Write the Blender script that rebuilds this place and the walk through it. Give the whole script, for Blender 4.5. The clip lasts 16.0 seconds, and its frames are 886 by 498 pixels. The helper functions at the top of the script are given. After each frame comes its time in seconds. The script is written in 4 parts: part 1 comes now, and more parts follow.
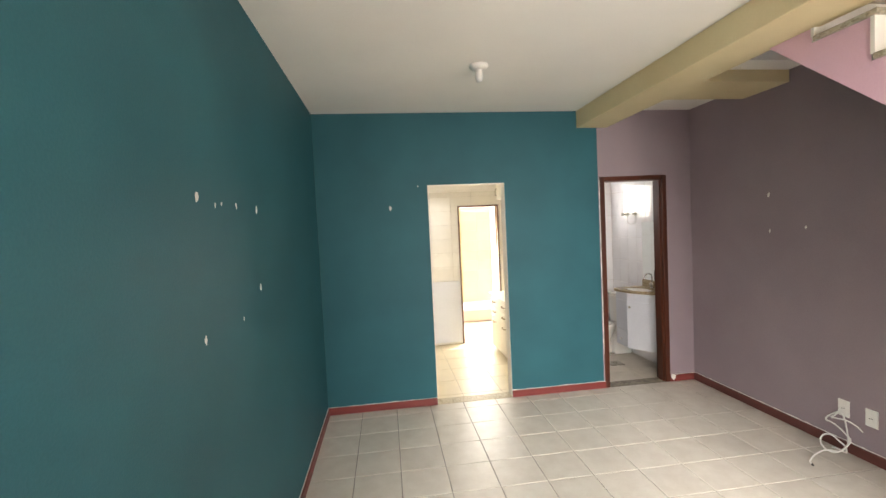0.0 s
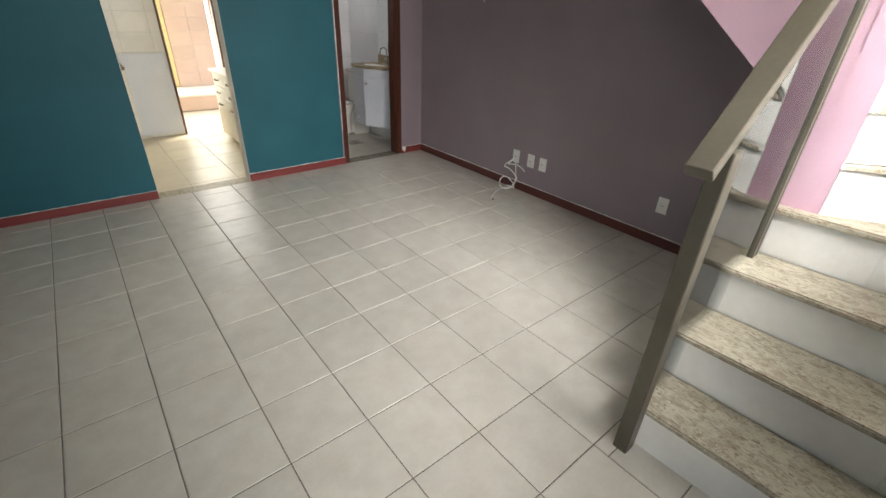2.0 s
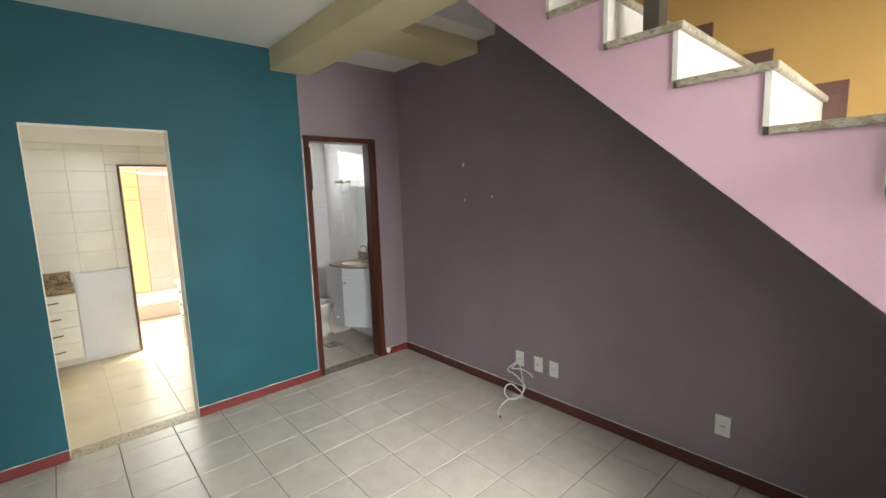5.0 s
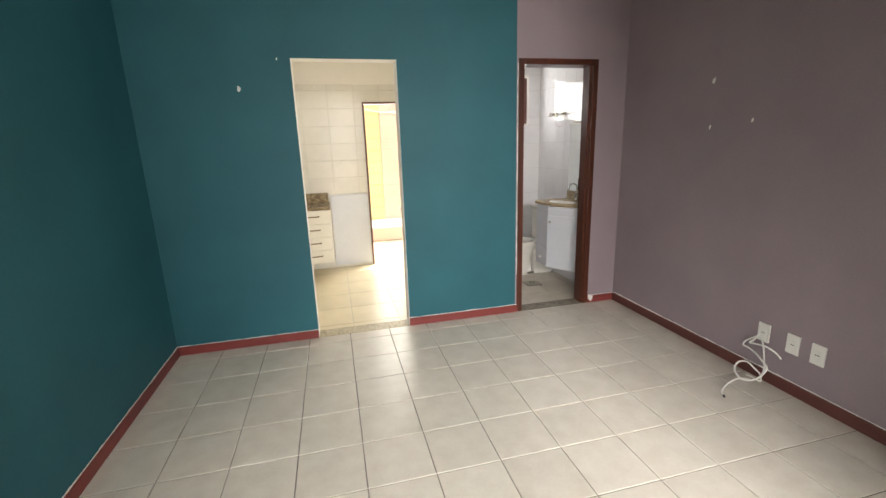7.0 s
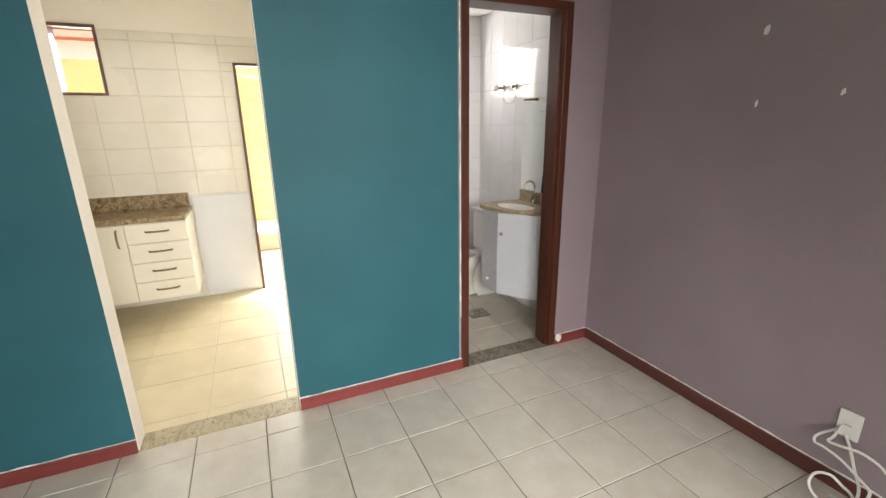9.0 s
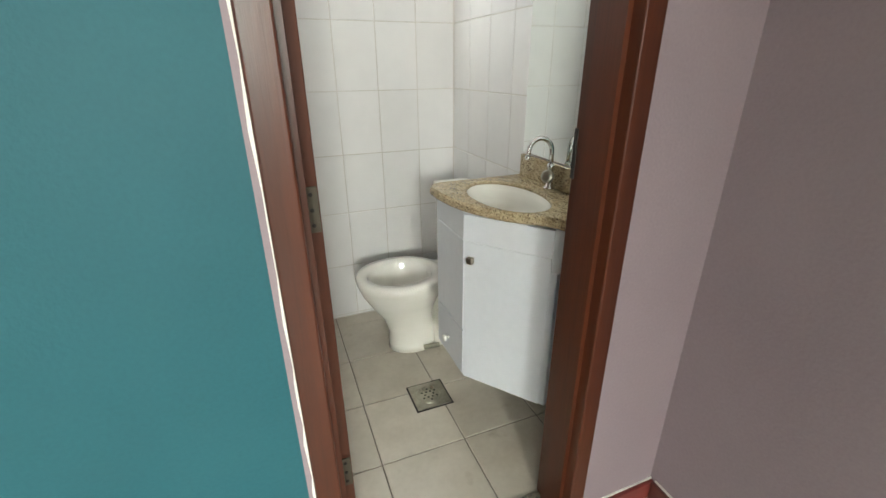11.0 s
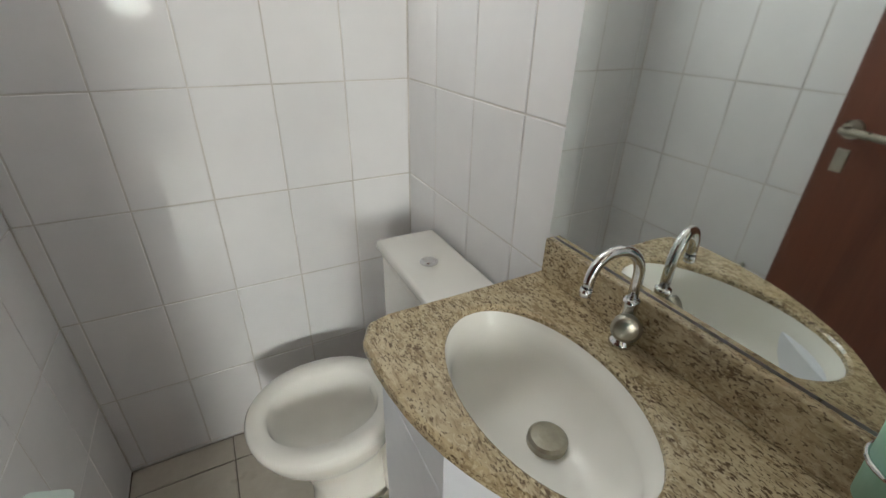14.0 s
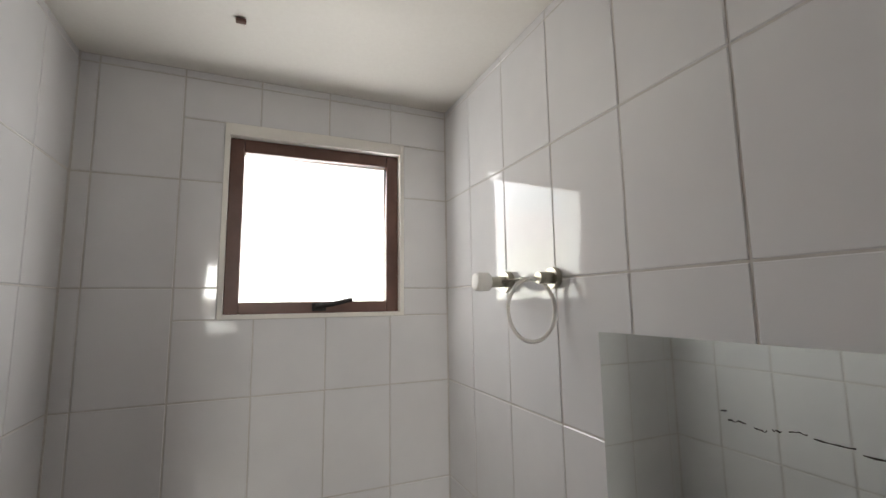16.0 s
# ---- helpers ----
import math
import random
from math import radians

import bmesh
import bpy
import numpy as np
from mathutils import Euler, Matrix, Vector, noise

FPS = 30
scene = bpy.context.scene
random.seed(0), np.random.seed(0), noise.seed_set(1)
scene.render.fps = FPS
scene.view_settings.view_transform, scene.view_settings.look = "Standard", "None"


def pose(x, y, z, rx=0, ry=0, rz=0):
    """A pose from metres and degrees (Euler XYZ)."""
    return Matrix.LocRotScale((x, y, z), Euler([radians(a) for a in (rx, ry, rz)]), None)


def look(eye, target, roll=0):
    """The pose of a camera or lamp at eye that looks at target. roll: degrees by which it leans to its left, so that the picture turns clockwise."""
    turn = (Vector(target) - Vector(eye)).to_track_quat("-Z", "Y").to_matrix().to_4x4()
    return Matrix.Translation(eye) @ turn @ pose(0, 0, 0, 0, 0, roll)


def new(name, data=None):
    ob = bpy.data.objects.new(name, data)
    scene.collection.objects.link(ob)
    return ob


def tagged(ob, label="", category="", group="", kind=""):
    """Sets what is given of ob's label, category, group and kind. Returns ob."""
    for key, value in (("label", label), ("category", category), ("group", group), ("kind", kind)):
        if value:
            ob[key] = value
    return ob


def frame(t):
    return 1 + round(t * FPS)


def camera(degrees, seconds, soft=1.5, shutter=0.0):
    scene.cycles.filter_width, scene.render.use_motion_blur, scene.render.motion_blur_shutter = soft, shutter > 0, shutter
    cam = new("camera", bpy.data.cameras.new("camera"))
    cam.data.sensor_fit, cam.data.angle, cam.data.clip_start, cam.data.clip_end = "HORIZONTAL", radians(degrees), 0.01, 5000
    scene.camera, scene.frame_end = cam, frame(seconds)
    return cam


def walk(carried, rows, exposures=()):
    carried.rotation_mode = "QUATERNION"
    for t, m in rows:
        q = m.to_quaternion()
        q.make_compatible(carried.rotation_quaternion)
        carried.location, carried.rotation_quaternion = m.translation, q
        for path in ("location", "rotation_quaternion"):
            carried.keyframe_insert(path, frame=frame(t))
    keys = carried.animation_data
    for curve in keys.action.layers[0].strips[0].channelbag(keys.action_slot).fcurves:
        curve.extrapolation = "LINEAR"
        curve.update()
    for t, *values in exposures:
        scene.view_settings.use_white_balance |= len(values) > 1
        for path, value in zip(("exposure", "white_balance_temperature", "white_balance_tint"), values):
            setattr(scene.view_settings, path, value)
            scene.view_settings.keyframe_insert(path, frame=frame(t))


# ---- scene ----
cam = camera(91.5, 16.0)

PATH = [
    (0, (0.612, -4.044, 1.679), (0.871, -2.063, 1.587), -2.7),
    (0.5, (0.626, -4.029, 1.638), (0.959, -2.079, 1.344), -2.2),
    (1, (0.618, -4.023, 1.53), (1.089, -2.191, 0.883), -0.8),
    (1.5, (0.637, -4.019, 1.458), (1.361, -2.397, 0.539), 2.0),
    (2, (0.714, -4.049, 1.455), (1.84, -2.709, 0.486), 2.3),
    (2.5, (0.798, -4.101, 1.48), (2.25, -3.065, 0.575), 1.7),
    (3, (0.821, -4.097, 1.562), (2.485, -3.211, 0.894), 2.3),
    (3.5, (0.849, -4.033, 1.619), (2.538, -3.071, 1.147), -0.2),
    (4, (0.984, -3.874, 1.67), (2.602, -2.742, 1.349), -1.6),
    (4.5, (1.072, -3.67, 1.654), (2.516, -2.317, 1.359), -1.5),
    (5, (1.129, -3.515, 1.63), (2.445, -2.034, 1.359), -1.9),
    (7.5, (1.235, -3.266, 1.471), (1.626, -1.37, 0.969), -1.9),
    (8, (1.276, -2.931, 1.495), (1.98, -1.137, 0.96), -1.4),
    (8.5, (1.492, -2.566, 1.5), (2.217, -0.784, 0.951), -2.1),
    (9, (1.66, -2.155, 1.468), (2.438, -0.396, 0.919), -0.9),
    (11.5, (2.951, -0.393, 1.257), (3.541, 1.314, 0.398), -1.0),
    (12, (3.055, -0.141, 1.247), (3.526, 1.549, 0.289), -1.0),
    (12.5, (3.079, 0.125, 1.193), (3.609, 1.642, 0.003), -0.7),
    (13, (3.088, 0.185, 1.136), (3.603, 1.506, -0.274), 0.8),
    (13.5, (3.092, 0.177, 1.189), (3.686, 1.562, -0.126), 0.2),
    (14, (3.104, 0.195, 1.34), (3.937, 1.746, 0.391), 1.4),
    (14.5, (3.131, 0.191, 1.448), (4.094, 1.838, 0.845), 1.8),
    (15, (3.106, 0.189, 1.547), (4.157, 1.882, 1.378), 1.2),
    (15.5, (3.111, 0.175, 1.656), (4.086, 1.917, 1.769), 0.1),
    (16, (3.086, 0.15, 1.71), (3.858, 1.979, 1.955), -0.8),
]
EXPOSURE = [(0.0, 1.8, 6700, 12), (1.5, 1.5, 6400, 11), (2.0, 1.0, 6200, 9), (2.5, 0.66, 6000, 9), (3.0, 0.54, 5750, 8), (3.5, 0.58, 5750, 8), (4.0, 0.66, 5900, 8), (4.5, 0.8, 6100, 8), (5.0, 1.35, 6200, 7),
            (7.5, 1.65, 6500, 11), (9.0, 1.82, 6500, 10), (11.3, 2.1, 6400, 0), (12.0, 2.2, 6200, 0), (12.5, 2.35, 6000, 2), (13.3, 2.12, 5900, 4), (14.0, 1.86, 6300, 4), (14.5, 1.1, 6500, 9), (15.0, 0.82, 6500, 9), (16.0, 0.9, 6500, 9)]
walk(cam, [(t, look(eye, target, roll)) for t, eye, target, roll in PATH], EXPOSURE)

# ---- world and light ----
world = bpy.data.worlds.new("sky")
scene.world = world
world.use_nodes = True
wn = world.node_tree.nodes
sky = wn.new("ShaderNodeTexSky")
sky.sky_type = "NISHITA"
sky.sun_disc = False
sky.sun_elevation = radians(70)
sky.sun_rotation = radians(48)
sky.dust_density, sky.air_density = 6.0, 1.0
wn["Background"].inputs[1].default_value = 0.15
world.node_tree.links.new(sky.outputs[0], wn["Background"].inputs[0])

sun = new("sun", bpy.data.lights.new("sun", "SUN"))
sun.data.energy, sun.data.angle, sun.data.color = 2.2, radians(6), (1.0, 0.95, 0.86)
sun.matrix_world = look((4.5, 5.5, 12), (1.9, 3.2, 0))


def opening_light(name, eye, target, width, height, watts, color=(1, 1, 1)):
    """Daylight that enters by an opening."""
    data = bpy.data.lights.new(name, "AREA")
    data.shape, data.size, data.size_y, data.energy, data.color = "RECTANGLE", width, height, watts, color
    ob = new(name, data)
    ob.matrix_world = look(eye, target)
    return ob


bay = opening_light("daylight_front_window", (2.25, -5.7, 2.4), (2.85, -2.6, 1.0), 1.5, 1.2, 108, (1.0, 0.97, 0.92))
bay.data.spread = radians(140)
entry = opening_light("daylight_front_door", (0.62, -4.72, 1.1), (2.6, -1.5, -0.35), 0.8, 1.9, 5.4, (1.0, 0.97, 0.92))
entry.data.spread = radians(80)
ground = opening_light("daylight_from_front_paving", (2.4, -4.60, 1.42), (1.7, -2.6, 3.6), 1.3, 0.3, 8, (1.0, 0.97, 0.91))
ground.data.spread = radians(120)
opening_light("daylight_kitchen_door", (1.95, 2.32, 1.1), (1.5, 0, 0.7), 0.55, 1.8, 8.5, (1.0, 0.95, 0.82))
opening_light("daylight_kitchen_window", (0.6, 2.32, 1.98), (0.9, 0, 0.6), 0.28, 0.42, 3, (1.0, 0.97, 0.9))
opening_light("daylight_bath_window", (3.24, 1.53, 1.94), (3.08, 0, 1.7), 0.47, 0.47, 2.5, (1.0, 0.98, 0.97))
opening_light("daylight_upper_window", (1.6, -4.74, 4.3), (3.4, -1.5, 3.2), 1.3, 1.0, 1.3, (0.97, 0.98, 1.0))


# ---- materials ----
def rgb(*c):
    """sRGB 0..255 to linear."""
    return tuple((v / 255 / 12.92 if v <= 10 else ((v / 255 + 0.055) / 1.055) ** 2.4) for v in c) + (1.0,)


def surface(name, c1, c2, rough=0.6, metal=0.0, scale=3.0, fine=60.0, bump=0.15, vary=0.0, stain=None, spec=0.5, coat=0.0, patchy=1.0):
    """A worn surface: two colours mixed by broad and fine noise, bump from the fine noise, piece-to-piece variation."""
    m = bpy.data.materials.new(name)
    m.use_nodes = True
    nt = m.node_tree
    b = nt.nodes["Principled BSDF"]
    n, l = nt.nodes.new, nt.links.new
    co = n("ShaderNodeTexCoord")
    broad, grain = n("ShaderNodeTexNoise"), n("ShaderNodeTexNoise")
    broad.inputs["Scale"].default_value, broad.inputs["Detail"].default_value = scale, 5
    grain.inputs["Scale"].default_value, grain.inputs["Detail"].default_value = fine, 4
    geo = n("ShaderNodeNewGeometry")
    for t in (broad, grain):
        l(geo.outputs["Position"], t.inputs["Vector"])
    add = n("ShaderNodeMath")
    add.operation = "MULTIPLY_ADD"
    l(grain.outputs["Fac"], add.inputs[0])
    add.inputs[1].default_value = 0.35
    l(broad.outputs["Fac"], add.inputs[2])
    ramp = n("ShaderNodeValToRGB")
    ramp.color_ramp.elements[0].position, ramp.color_ramp.elements[1].position = 0.42, 0.92
    ramp.color_ramp.elements[0].color, ramp.color_ramp.elements[1].color = c1, c2
    l(add.outputs[0], ramp.inputs[0])
    out = ramp.outputs[0]
    if vary:
        info = n("ShaderNodeObjectInfo")
        rng = n("ShaderNodeMapRange")
        rng.inputs[3].default_value, rng.inputs[4].default_value = 1 - vary, 1 + vary
        l(info.outputs["Random"], rng.inputs[0])
        hsv = n("ShaderNodeHueSaturation")
        l(rng.outputs[0], hsv.inputs["Value"])
        l(out, hsv.inputs["Color"])
        out = hsv.outputs[0]
    if stain:
        st = n("ShaderNodeTexNoise")
        st.inputs["Scale"].default_value, st.inputs["Detail"].default_value = stain[1], 8
        l(geo.outputs["Position"], st.inputs["Vector"])
        sr = n("ShaderNodeValToRGB")
        sr.color_ramp.elements[0].position, sr.color_ramp.elements[1].position = stain[2], stain[2] + 0.12
        l(st.outputs["Fac"], sr.inputs[0])
        mix = n("ShaderNodeMix")
        mix.data_type = "RGBA"
        l(sr.outputs[0], mix.inputs[0])
        l(out, mix.inputs[6])
        mix.inputs[7].default_value = stain[0]
        out = mix.outputs[2]
    l(out, b.inputs["Base Color"])
    rr = n("ShaderNodeMapRange")
    rr.inputs[3].default_value, rr.inputs[4].default_value = max(0.02, rough - 0.03 * patchy), min(1, rough + 0.04 * patchy)
    l(broad.outputs["Fac"], rr.inputs[0])
    l(rr.outputs[0], b.inputs["Roughness"])
    b.inputs["Metallic"].default_value = metal
    b.inputs["Specular IOR Level"].default_value = spec
    b.inputs["Coat Weight"].default_value = coat
    if bump:
        bp = n("ShaderNodeBump")
        bp.inputs["Strength"].default_value, bp.inputs["Distance"].default_value = bump, 0.004
        l(grain.outputs["Fac"], bp.inputs["Height"])
        l(bp.outputs[0], b.inputs["Normal"])
    return m


def wood(name, c1, c2, rough=0.4, axis=2):
    m = surface(name, c1, c2, rough, scale=2.0, fine=40, bump=0.08)
    nt = m.node_tree
    n, l = nt.nodes.new, nt.links.new
    geo = next(x for x in nt.nodes if x.bl_idname == "ShaderNodeNewGeometry")
    mp = n("ShaderNodeMapping")
    sc = [14.0, 14.0, 14.0]
    sc[axis] = 0.8
    mp.inputs["Scale"].default_value = sc
    l(geo.outputs["Position"], mp.inputs["Vector"])
    for t in [x for x in nt.nodes if x.bl_idname == "ShaderNodeTexNoise"]:
        t.inputs["Scale"].default_value = t.inputs["Scale"].default_value / 4 + 0.5
        t.inputs["Distortion"].default_value = 0.6
        l(mp.outputs[0], t.inputs["Vector"])
    return m


def granite(name, base, dark, light, scale=90.0, rough=0.22, density=0.5):
    """Polished stone: clouds of pale and base colour with dark flecks drawn out along one grain, thick in some places and thin in others."""
    m = surface(name, base, light, rough, scale=18, fine=scale, bump=0.02)
    nt = m.node_tree
    n, l = nt.nodes.new, nt.links.new
    b = nt.nodes["Principled BSDF"]
    geo = next(x for x in nt.nodes if x.bl_idname == "ShaderNodeNewGeometry")
    mp = n("ShaderNodeMapping")
    mp.inputs["Rotation"].default_value = (0.2, 0.1, 0.9)
    mp.inputs["Scale"].default_value = (1.0, 0.42, 0.8)
    l(geo.outputs["Position"], mp.inputs["Vector"])
    col = b.inputs["Base Color"].links[0].from_socket

    def flecks(size, detail, lo, hi, cloud_size, colour, under):
        """Patches of colour where noise along the grain passes a threshold that wanders with a broad noise."""
        fine, cloud, add, ramp, mix = n("ShaderNodeTexNoise"), n("ShaderNodeTexNoise"), n("ShaderNodeMath"), n("ShaderNodeValToRGB"), n("ShaderNodeMix")
        fine.inputs["Scale"].default_value, fine.inputs["Detail"].default_value, fine.inputs["Distortion"].default_value = size, detail, 0.8
        cloud.inputs["Scale"].default_value, cloud.inputs["Detail"].default_value = cloud_size, 3
        l(mp.outputs[0], fine.inputs["Vector"])
        l(mp.outputs[0], cloud.inputs["Vector"])
        add.operation = "MULTIPLY_ADD"
        add.inputs[1].default_value = 0.3
        l(cloud.outputs["Fac"], add.inputs[0])
        l(fine.outputs["Fac"], add.inputs[2])
        ramp.color_ramp.elements[0].position, ramp.color_ramp.elements[1].position = lo, hi
        l(add.outputs[0], ramp.inputs[0])
        mix.data_type = "RGBA"
        l(ramp.outputs[0], mix.inputs[0])
        l(under, mix.inputs[6])
        mix.inputs[7].default_value = colour
        return mix.outputs[2]

    mid = tuple(0.62 * p + 0.38 * q for p, q in zip(base, dark))
    k = 0.06 * (0.5 - density)
    col = flecks(scale * 0.3, 5, 0.62, 0.76, 9.0, mid, col)
    col = flecks(scale * 0.8, 3, 0.68 + k, 0.80 + k, 14.0, light, col)
    col = flecks(scale, 2, 0.71 + k, 0.80 + k, 26.0, dark, col)
    l(col, b.inputs["Base Color"])
    return m


M = {}
M["teal"] = surface("teal_paint", rgb(32, 84, 94), rgb(42, 98, 108), 0.6, scale=1.6, fine=130, bump=0.22, spec=0.35)
M["lilac"] = surface("lilac_paint", rgb(142, 127, 134), rgb(156, 141, 147), 0.66, scale=1.5, fine=130, bump=0.22, spec=0.3)
M["pink"] = surface("pink_paint", rgb(210, 172, 188), rgb(220, 184, 198), 0.65, scale=1.6, fine=120, bump=0.22, spec=0.3)
M["yellow"] = surface("yellow_paint", rgb(186, 149, 84), rgb(198, 161, 98), 0.65, scale=1.3, fine=120, bump=0.22, spec=0.3)
M["cream"] = surface("cream_paint", rgb(214, 198, 156), rgb(226, 210, 170), 0.7, scale=2.0, fine=120, bump=0.08, spec=0.3)
M["white"] = surface("white_paint", rgb(236, 232, 225), rgb(245, 242, 235), 0.75, scale=1.2, fine=110, bump=0.08, spec=0.3)
M["plaster"] = surface("bare_plaster", rgb(226, 222, 216), rgb(238, 236, 230), 0.9, scale=20, fine=200, bump=0.3)
M["floor_tile"] = surface("glazed_floor_tile", rgb(195, 187, 175), rgb(209, 203, 192), 0.33, scale=9, fine=70, bump=0.03, vary=0.03, patchy=0.0)
M["grout"] = surface("floor_grout", rgb(110, 104, 96), rgb(134, 126, 116), 0.9, scale=6, fine=120, bump=0.3)
M["kitchen_tile"] = surface("beige_kitchen_floor_tile", rgb(206, 194, 164), rgb(220, 208, 178), 0.35, scale=5, fine=60, bump=0.03, vary=0.03)
M["wall_tile"] = surface("white_glazed_wall_tile", rgb(222, 221, 222), rgb(232, 231, 231), 0.06, scale=2.5, fine=14, bump=0.012, vary=0.02, spec=0.5)
M["kitchen_wall_tile"] = surface("cream_white_wall_tile", rgb(222, 219, 210), rgb(232, 229, 220), 0.26, scale=2.5, fine=14, bump=0.02, vary=0.02, spec=0.4)
M["kitchen_grout"] = surface("kitchen_wall_grout", rgb(190, 184, 170), rgb(206, 200, 186), 0.9, scale=5, fine=100, bump=0.2)
M["wall_grout"] = surface("tile_grout", rgb(190, 185, 179), rgb(216, 212, 207), 0.9, scale=5, fine=100, bump=0.2)
M["bath_tile"] = surface("bath_floor_tile", rgb(186, 178, 164), rgb(204, 197, 184), 0.3, scale=8, fine=50, bump=0.04, vary=0.04, stain=(rgb(172, 162, 146), 9.0, 0.64))
M["skirting_red"] = wood("red_painted_skirting", rgb(108, 44, 42), rgb(132, 60, 55), 0.45, 0)
M["skirting_brown"] = wood("brown_painted_skirting", rgb(84, 44, 40), rgb(104, 58, 52), 0.45, 1)
M["frame_wood"] = wood("dark_red_stained_wood", rgb(60, 28, 16), rgb(88, 43, 24), 0.38, 2)
M["leaf_wood"] = wood("stained_door_veneer", rgb(84, 45, 30), rgb(108, 61, 42), 0.42, 2)
M["window_wood"] = wood("varnished_window_wood", rgb(104, 50, 34), rgb(134, 72, 48), 0.4, 2)
M["granite"] = granite("beige_granite", rgb(166, 148, 114), rgb(98, 82, 62), rgb(192, 177, 146), 300, 0.2, 0.6)
M["dark_granite"] = granite("brown_kitchen_granite", rgb(136, 118, 88), rgb(78, 62, 44), rgb(166, 148, 116), 80)
M["tread"] = granite("worn_stone_tread", rgb(160, 150, 130), rgb(126, 114, 94), rgb(182, 174, 156), 150, 0.5, 0.3)
M["riser"] = surface("white_marble_riser", rgb(218, 214, 206), rgb(234, 231, 225), 0.35, scale=3.5, fine=30, bump=0.03, vary=0.02)
M["stair_skirt"] = surface("brown_stair_skirting", rgb(94, 66, 58), rgb(116, 84, 74), 0.4, scale=8, fine=60, bump=0.05)
M["grey_stone"] = granite("grey_stone_skirting", rgb(150, 142, 128), rgb(112, 104, 92), rgb(176, 168, 152), 60, 0.4)
M["metal"] = surface("painted_bronze_metal", rgb(78, 73, 62), rgb(94, 88, 76), 0.42, 0.3, scale=4, fine=80, bump=0.04)
M["chrome"] = surface("chrome", rgb(205, 205, 205), rgb(225, 225, 225), 0.10, 1.0, scale=6, fine=40, bump=0.0)
M["steel"] = surface("brushed_steel", rgb(150, 146, 134), rgb(184, 180, 166), 0.28, 1.0, scale=20, fine=120, bump=0.05)
M["pull"] = surface("bronze_pull", rgb(122, 104, 78), rgb(146, 126, 96), 0.35, 0.7, scale=20, fine=120, bump=0.03)
M["ceramic"] = surface("white_ceramic", rgb(228, 226, 218), rgb(236, 234, 228), 0.10, scale=3, fine=20, bump=0.0, coat=0.3)
M["laminate"] = surface("white_laminate", rgb(204, 207, 214), rgb(216, 219, 225), 0.32, scale=2, fine=40, bump=0.01)
M["cabinet"] = surface("cream_white_cabinet", rgb(226, 222, 208), rgb(236, 232, 220), 0.4, scale=2, fine=40, bump=0.02)
M["plastic"] = surface("white_plastic", rgb(224, 222, 216), rgb(234, 232, 228), 0.4, scale=5, fine=60, bump=0.0)
M["dark"] = surface("dark_slot", rgb(28, 26, 24), rgb(40, 36, 34), 0.7, bump=0.0)
M["scar"] = surface("flaked_silvering", rgb(60, 55, 50), rgb(96, 90, 82), 0.8, scale=90, fine=200, bump=0.0)
M["pale_stone"] = granite("pale_worn_threshold_stone", rgb(172, 160, 132), rgb(140, 126, 98), rgb(190, 178, 150), 90, 0.5, 0.3)
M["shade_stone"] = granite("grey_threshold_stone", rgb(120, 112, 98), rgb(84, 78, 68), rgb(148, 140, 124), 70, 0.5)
M["grille"] = surface("grey_painted_grille", rgb(178, 180, 180), rgb(196, 198, 198), 0.45, 0.1, scale=5, fine=80, bump=0.03)
M["teal_plastic"] = surface("teal_plastic", rgb(70, 160, 168), rgb(86, 176, 182), 0.4, bump=0.0)
M["mint"] = surface("mint_plastic", rgb(160, 206, 186), rgb(176, 218, 198), 0.4, bump=0.0)
M["concrete"] = surface("yard_concrete", rgb(168, 160, 146), rgb(190, 182, 168), 0.85, scale=3, fine=60, bump=0.3)
M["yard_yellow"] = surface("yard_yellow_paint", rgb(232, 213, 142), rgb(240, 222, 156), 0.8, scale=2, fine=90, bump=0.2)
M["yard_pink"] = surface("yard_pale_pink_paint", rgb(224, 206, 196), rgb(234, 218, 208), 0.8, scale=2, fine=90, bump=0.2)
M["yard_yellow_tile"] = surface("yellow_yard_wall_tile", rgb(238, 224, 166), rgb(244, 231, 180), 0.5, scale=3, fine=60, bump=0.05, vary=0.04)
M["yard_tile"] = surface("pink_yard_wall_tile", rgb(222, 198, 186), rgb(232, 210, 198), 0.5, scale=3, fine=60, bump=0.05, vary=0.04)
M["rope"] = surface("white_rope", rgb(220, 216, 206), rgb(232, 228, 220), 0.8, bump=0.0)
M["roof_tile"] = surface("clay_roof", rgb(150, 84, 62), rgb(176, 104, 78), 0.8, scale=8, fine=60, bump=0.3)


def pane_material(name, tint, rough):
    m = bpy.data.materials.new(name)
    m.use_nodes = True
    nt = m.node_tree
    n, l = nt.nodes.new, nt.links.new
    out = nt.nodes["Material Output"]
    nt.nodes.remove(nt.nodes["Principled BSDF"])
    tr, gl, mix, fr = n("ShaderNodeBsdfTransparent"), n("ShaderNodeBsdfGlossy"), n("ShaderNodeMixShader"), n("ShaderNodeFresnel")
    tr.inputs[0].default_value = tint
    gl.inputs["Roughness"].default_value = rough
    fr.inputs[0].default_value = 1.45
    l(fr.outputs[0], mix.inputs[0])
    l(tr.outputs[0], mix.inputs[1])
    l(gl.outputs[0], mix.inputs[2])
    l(mix.outputs[0], out.inputs[0])
    return m


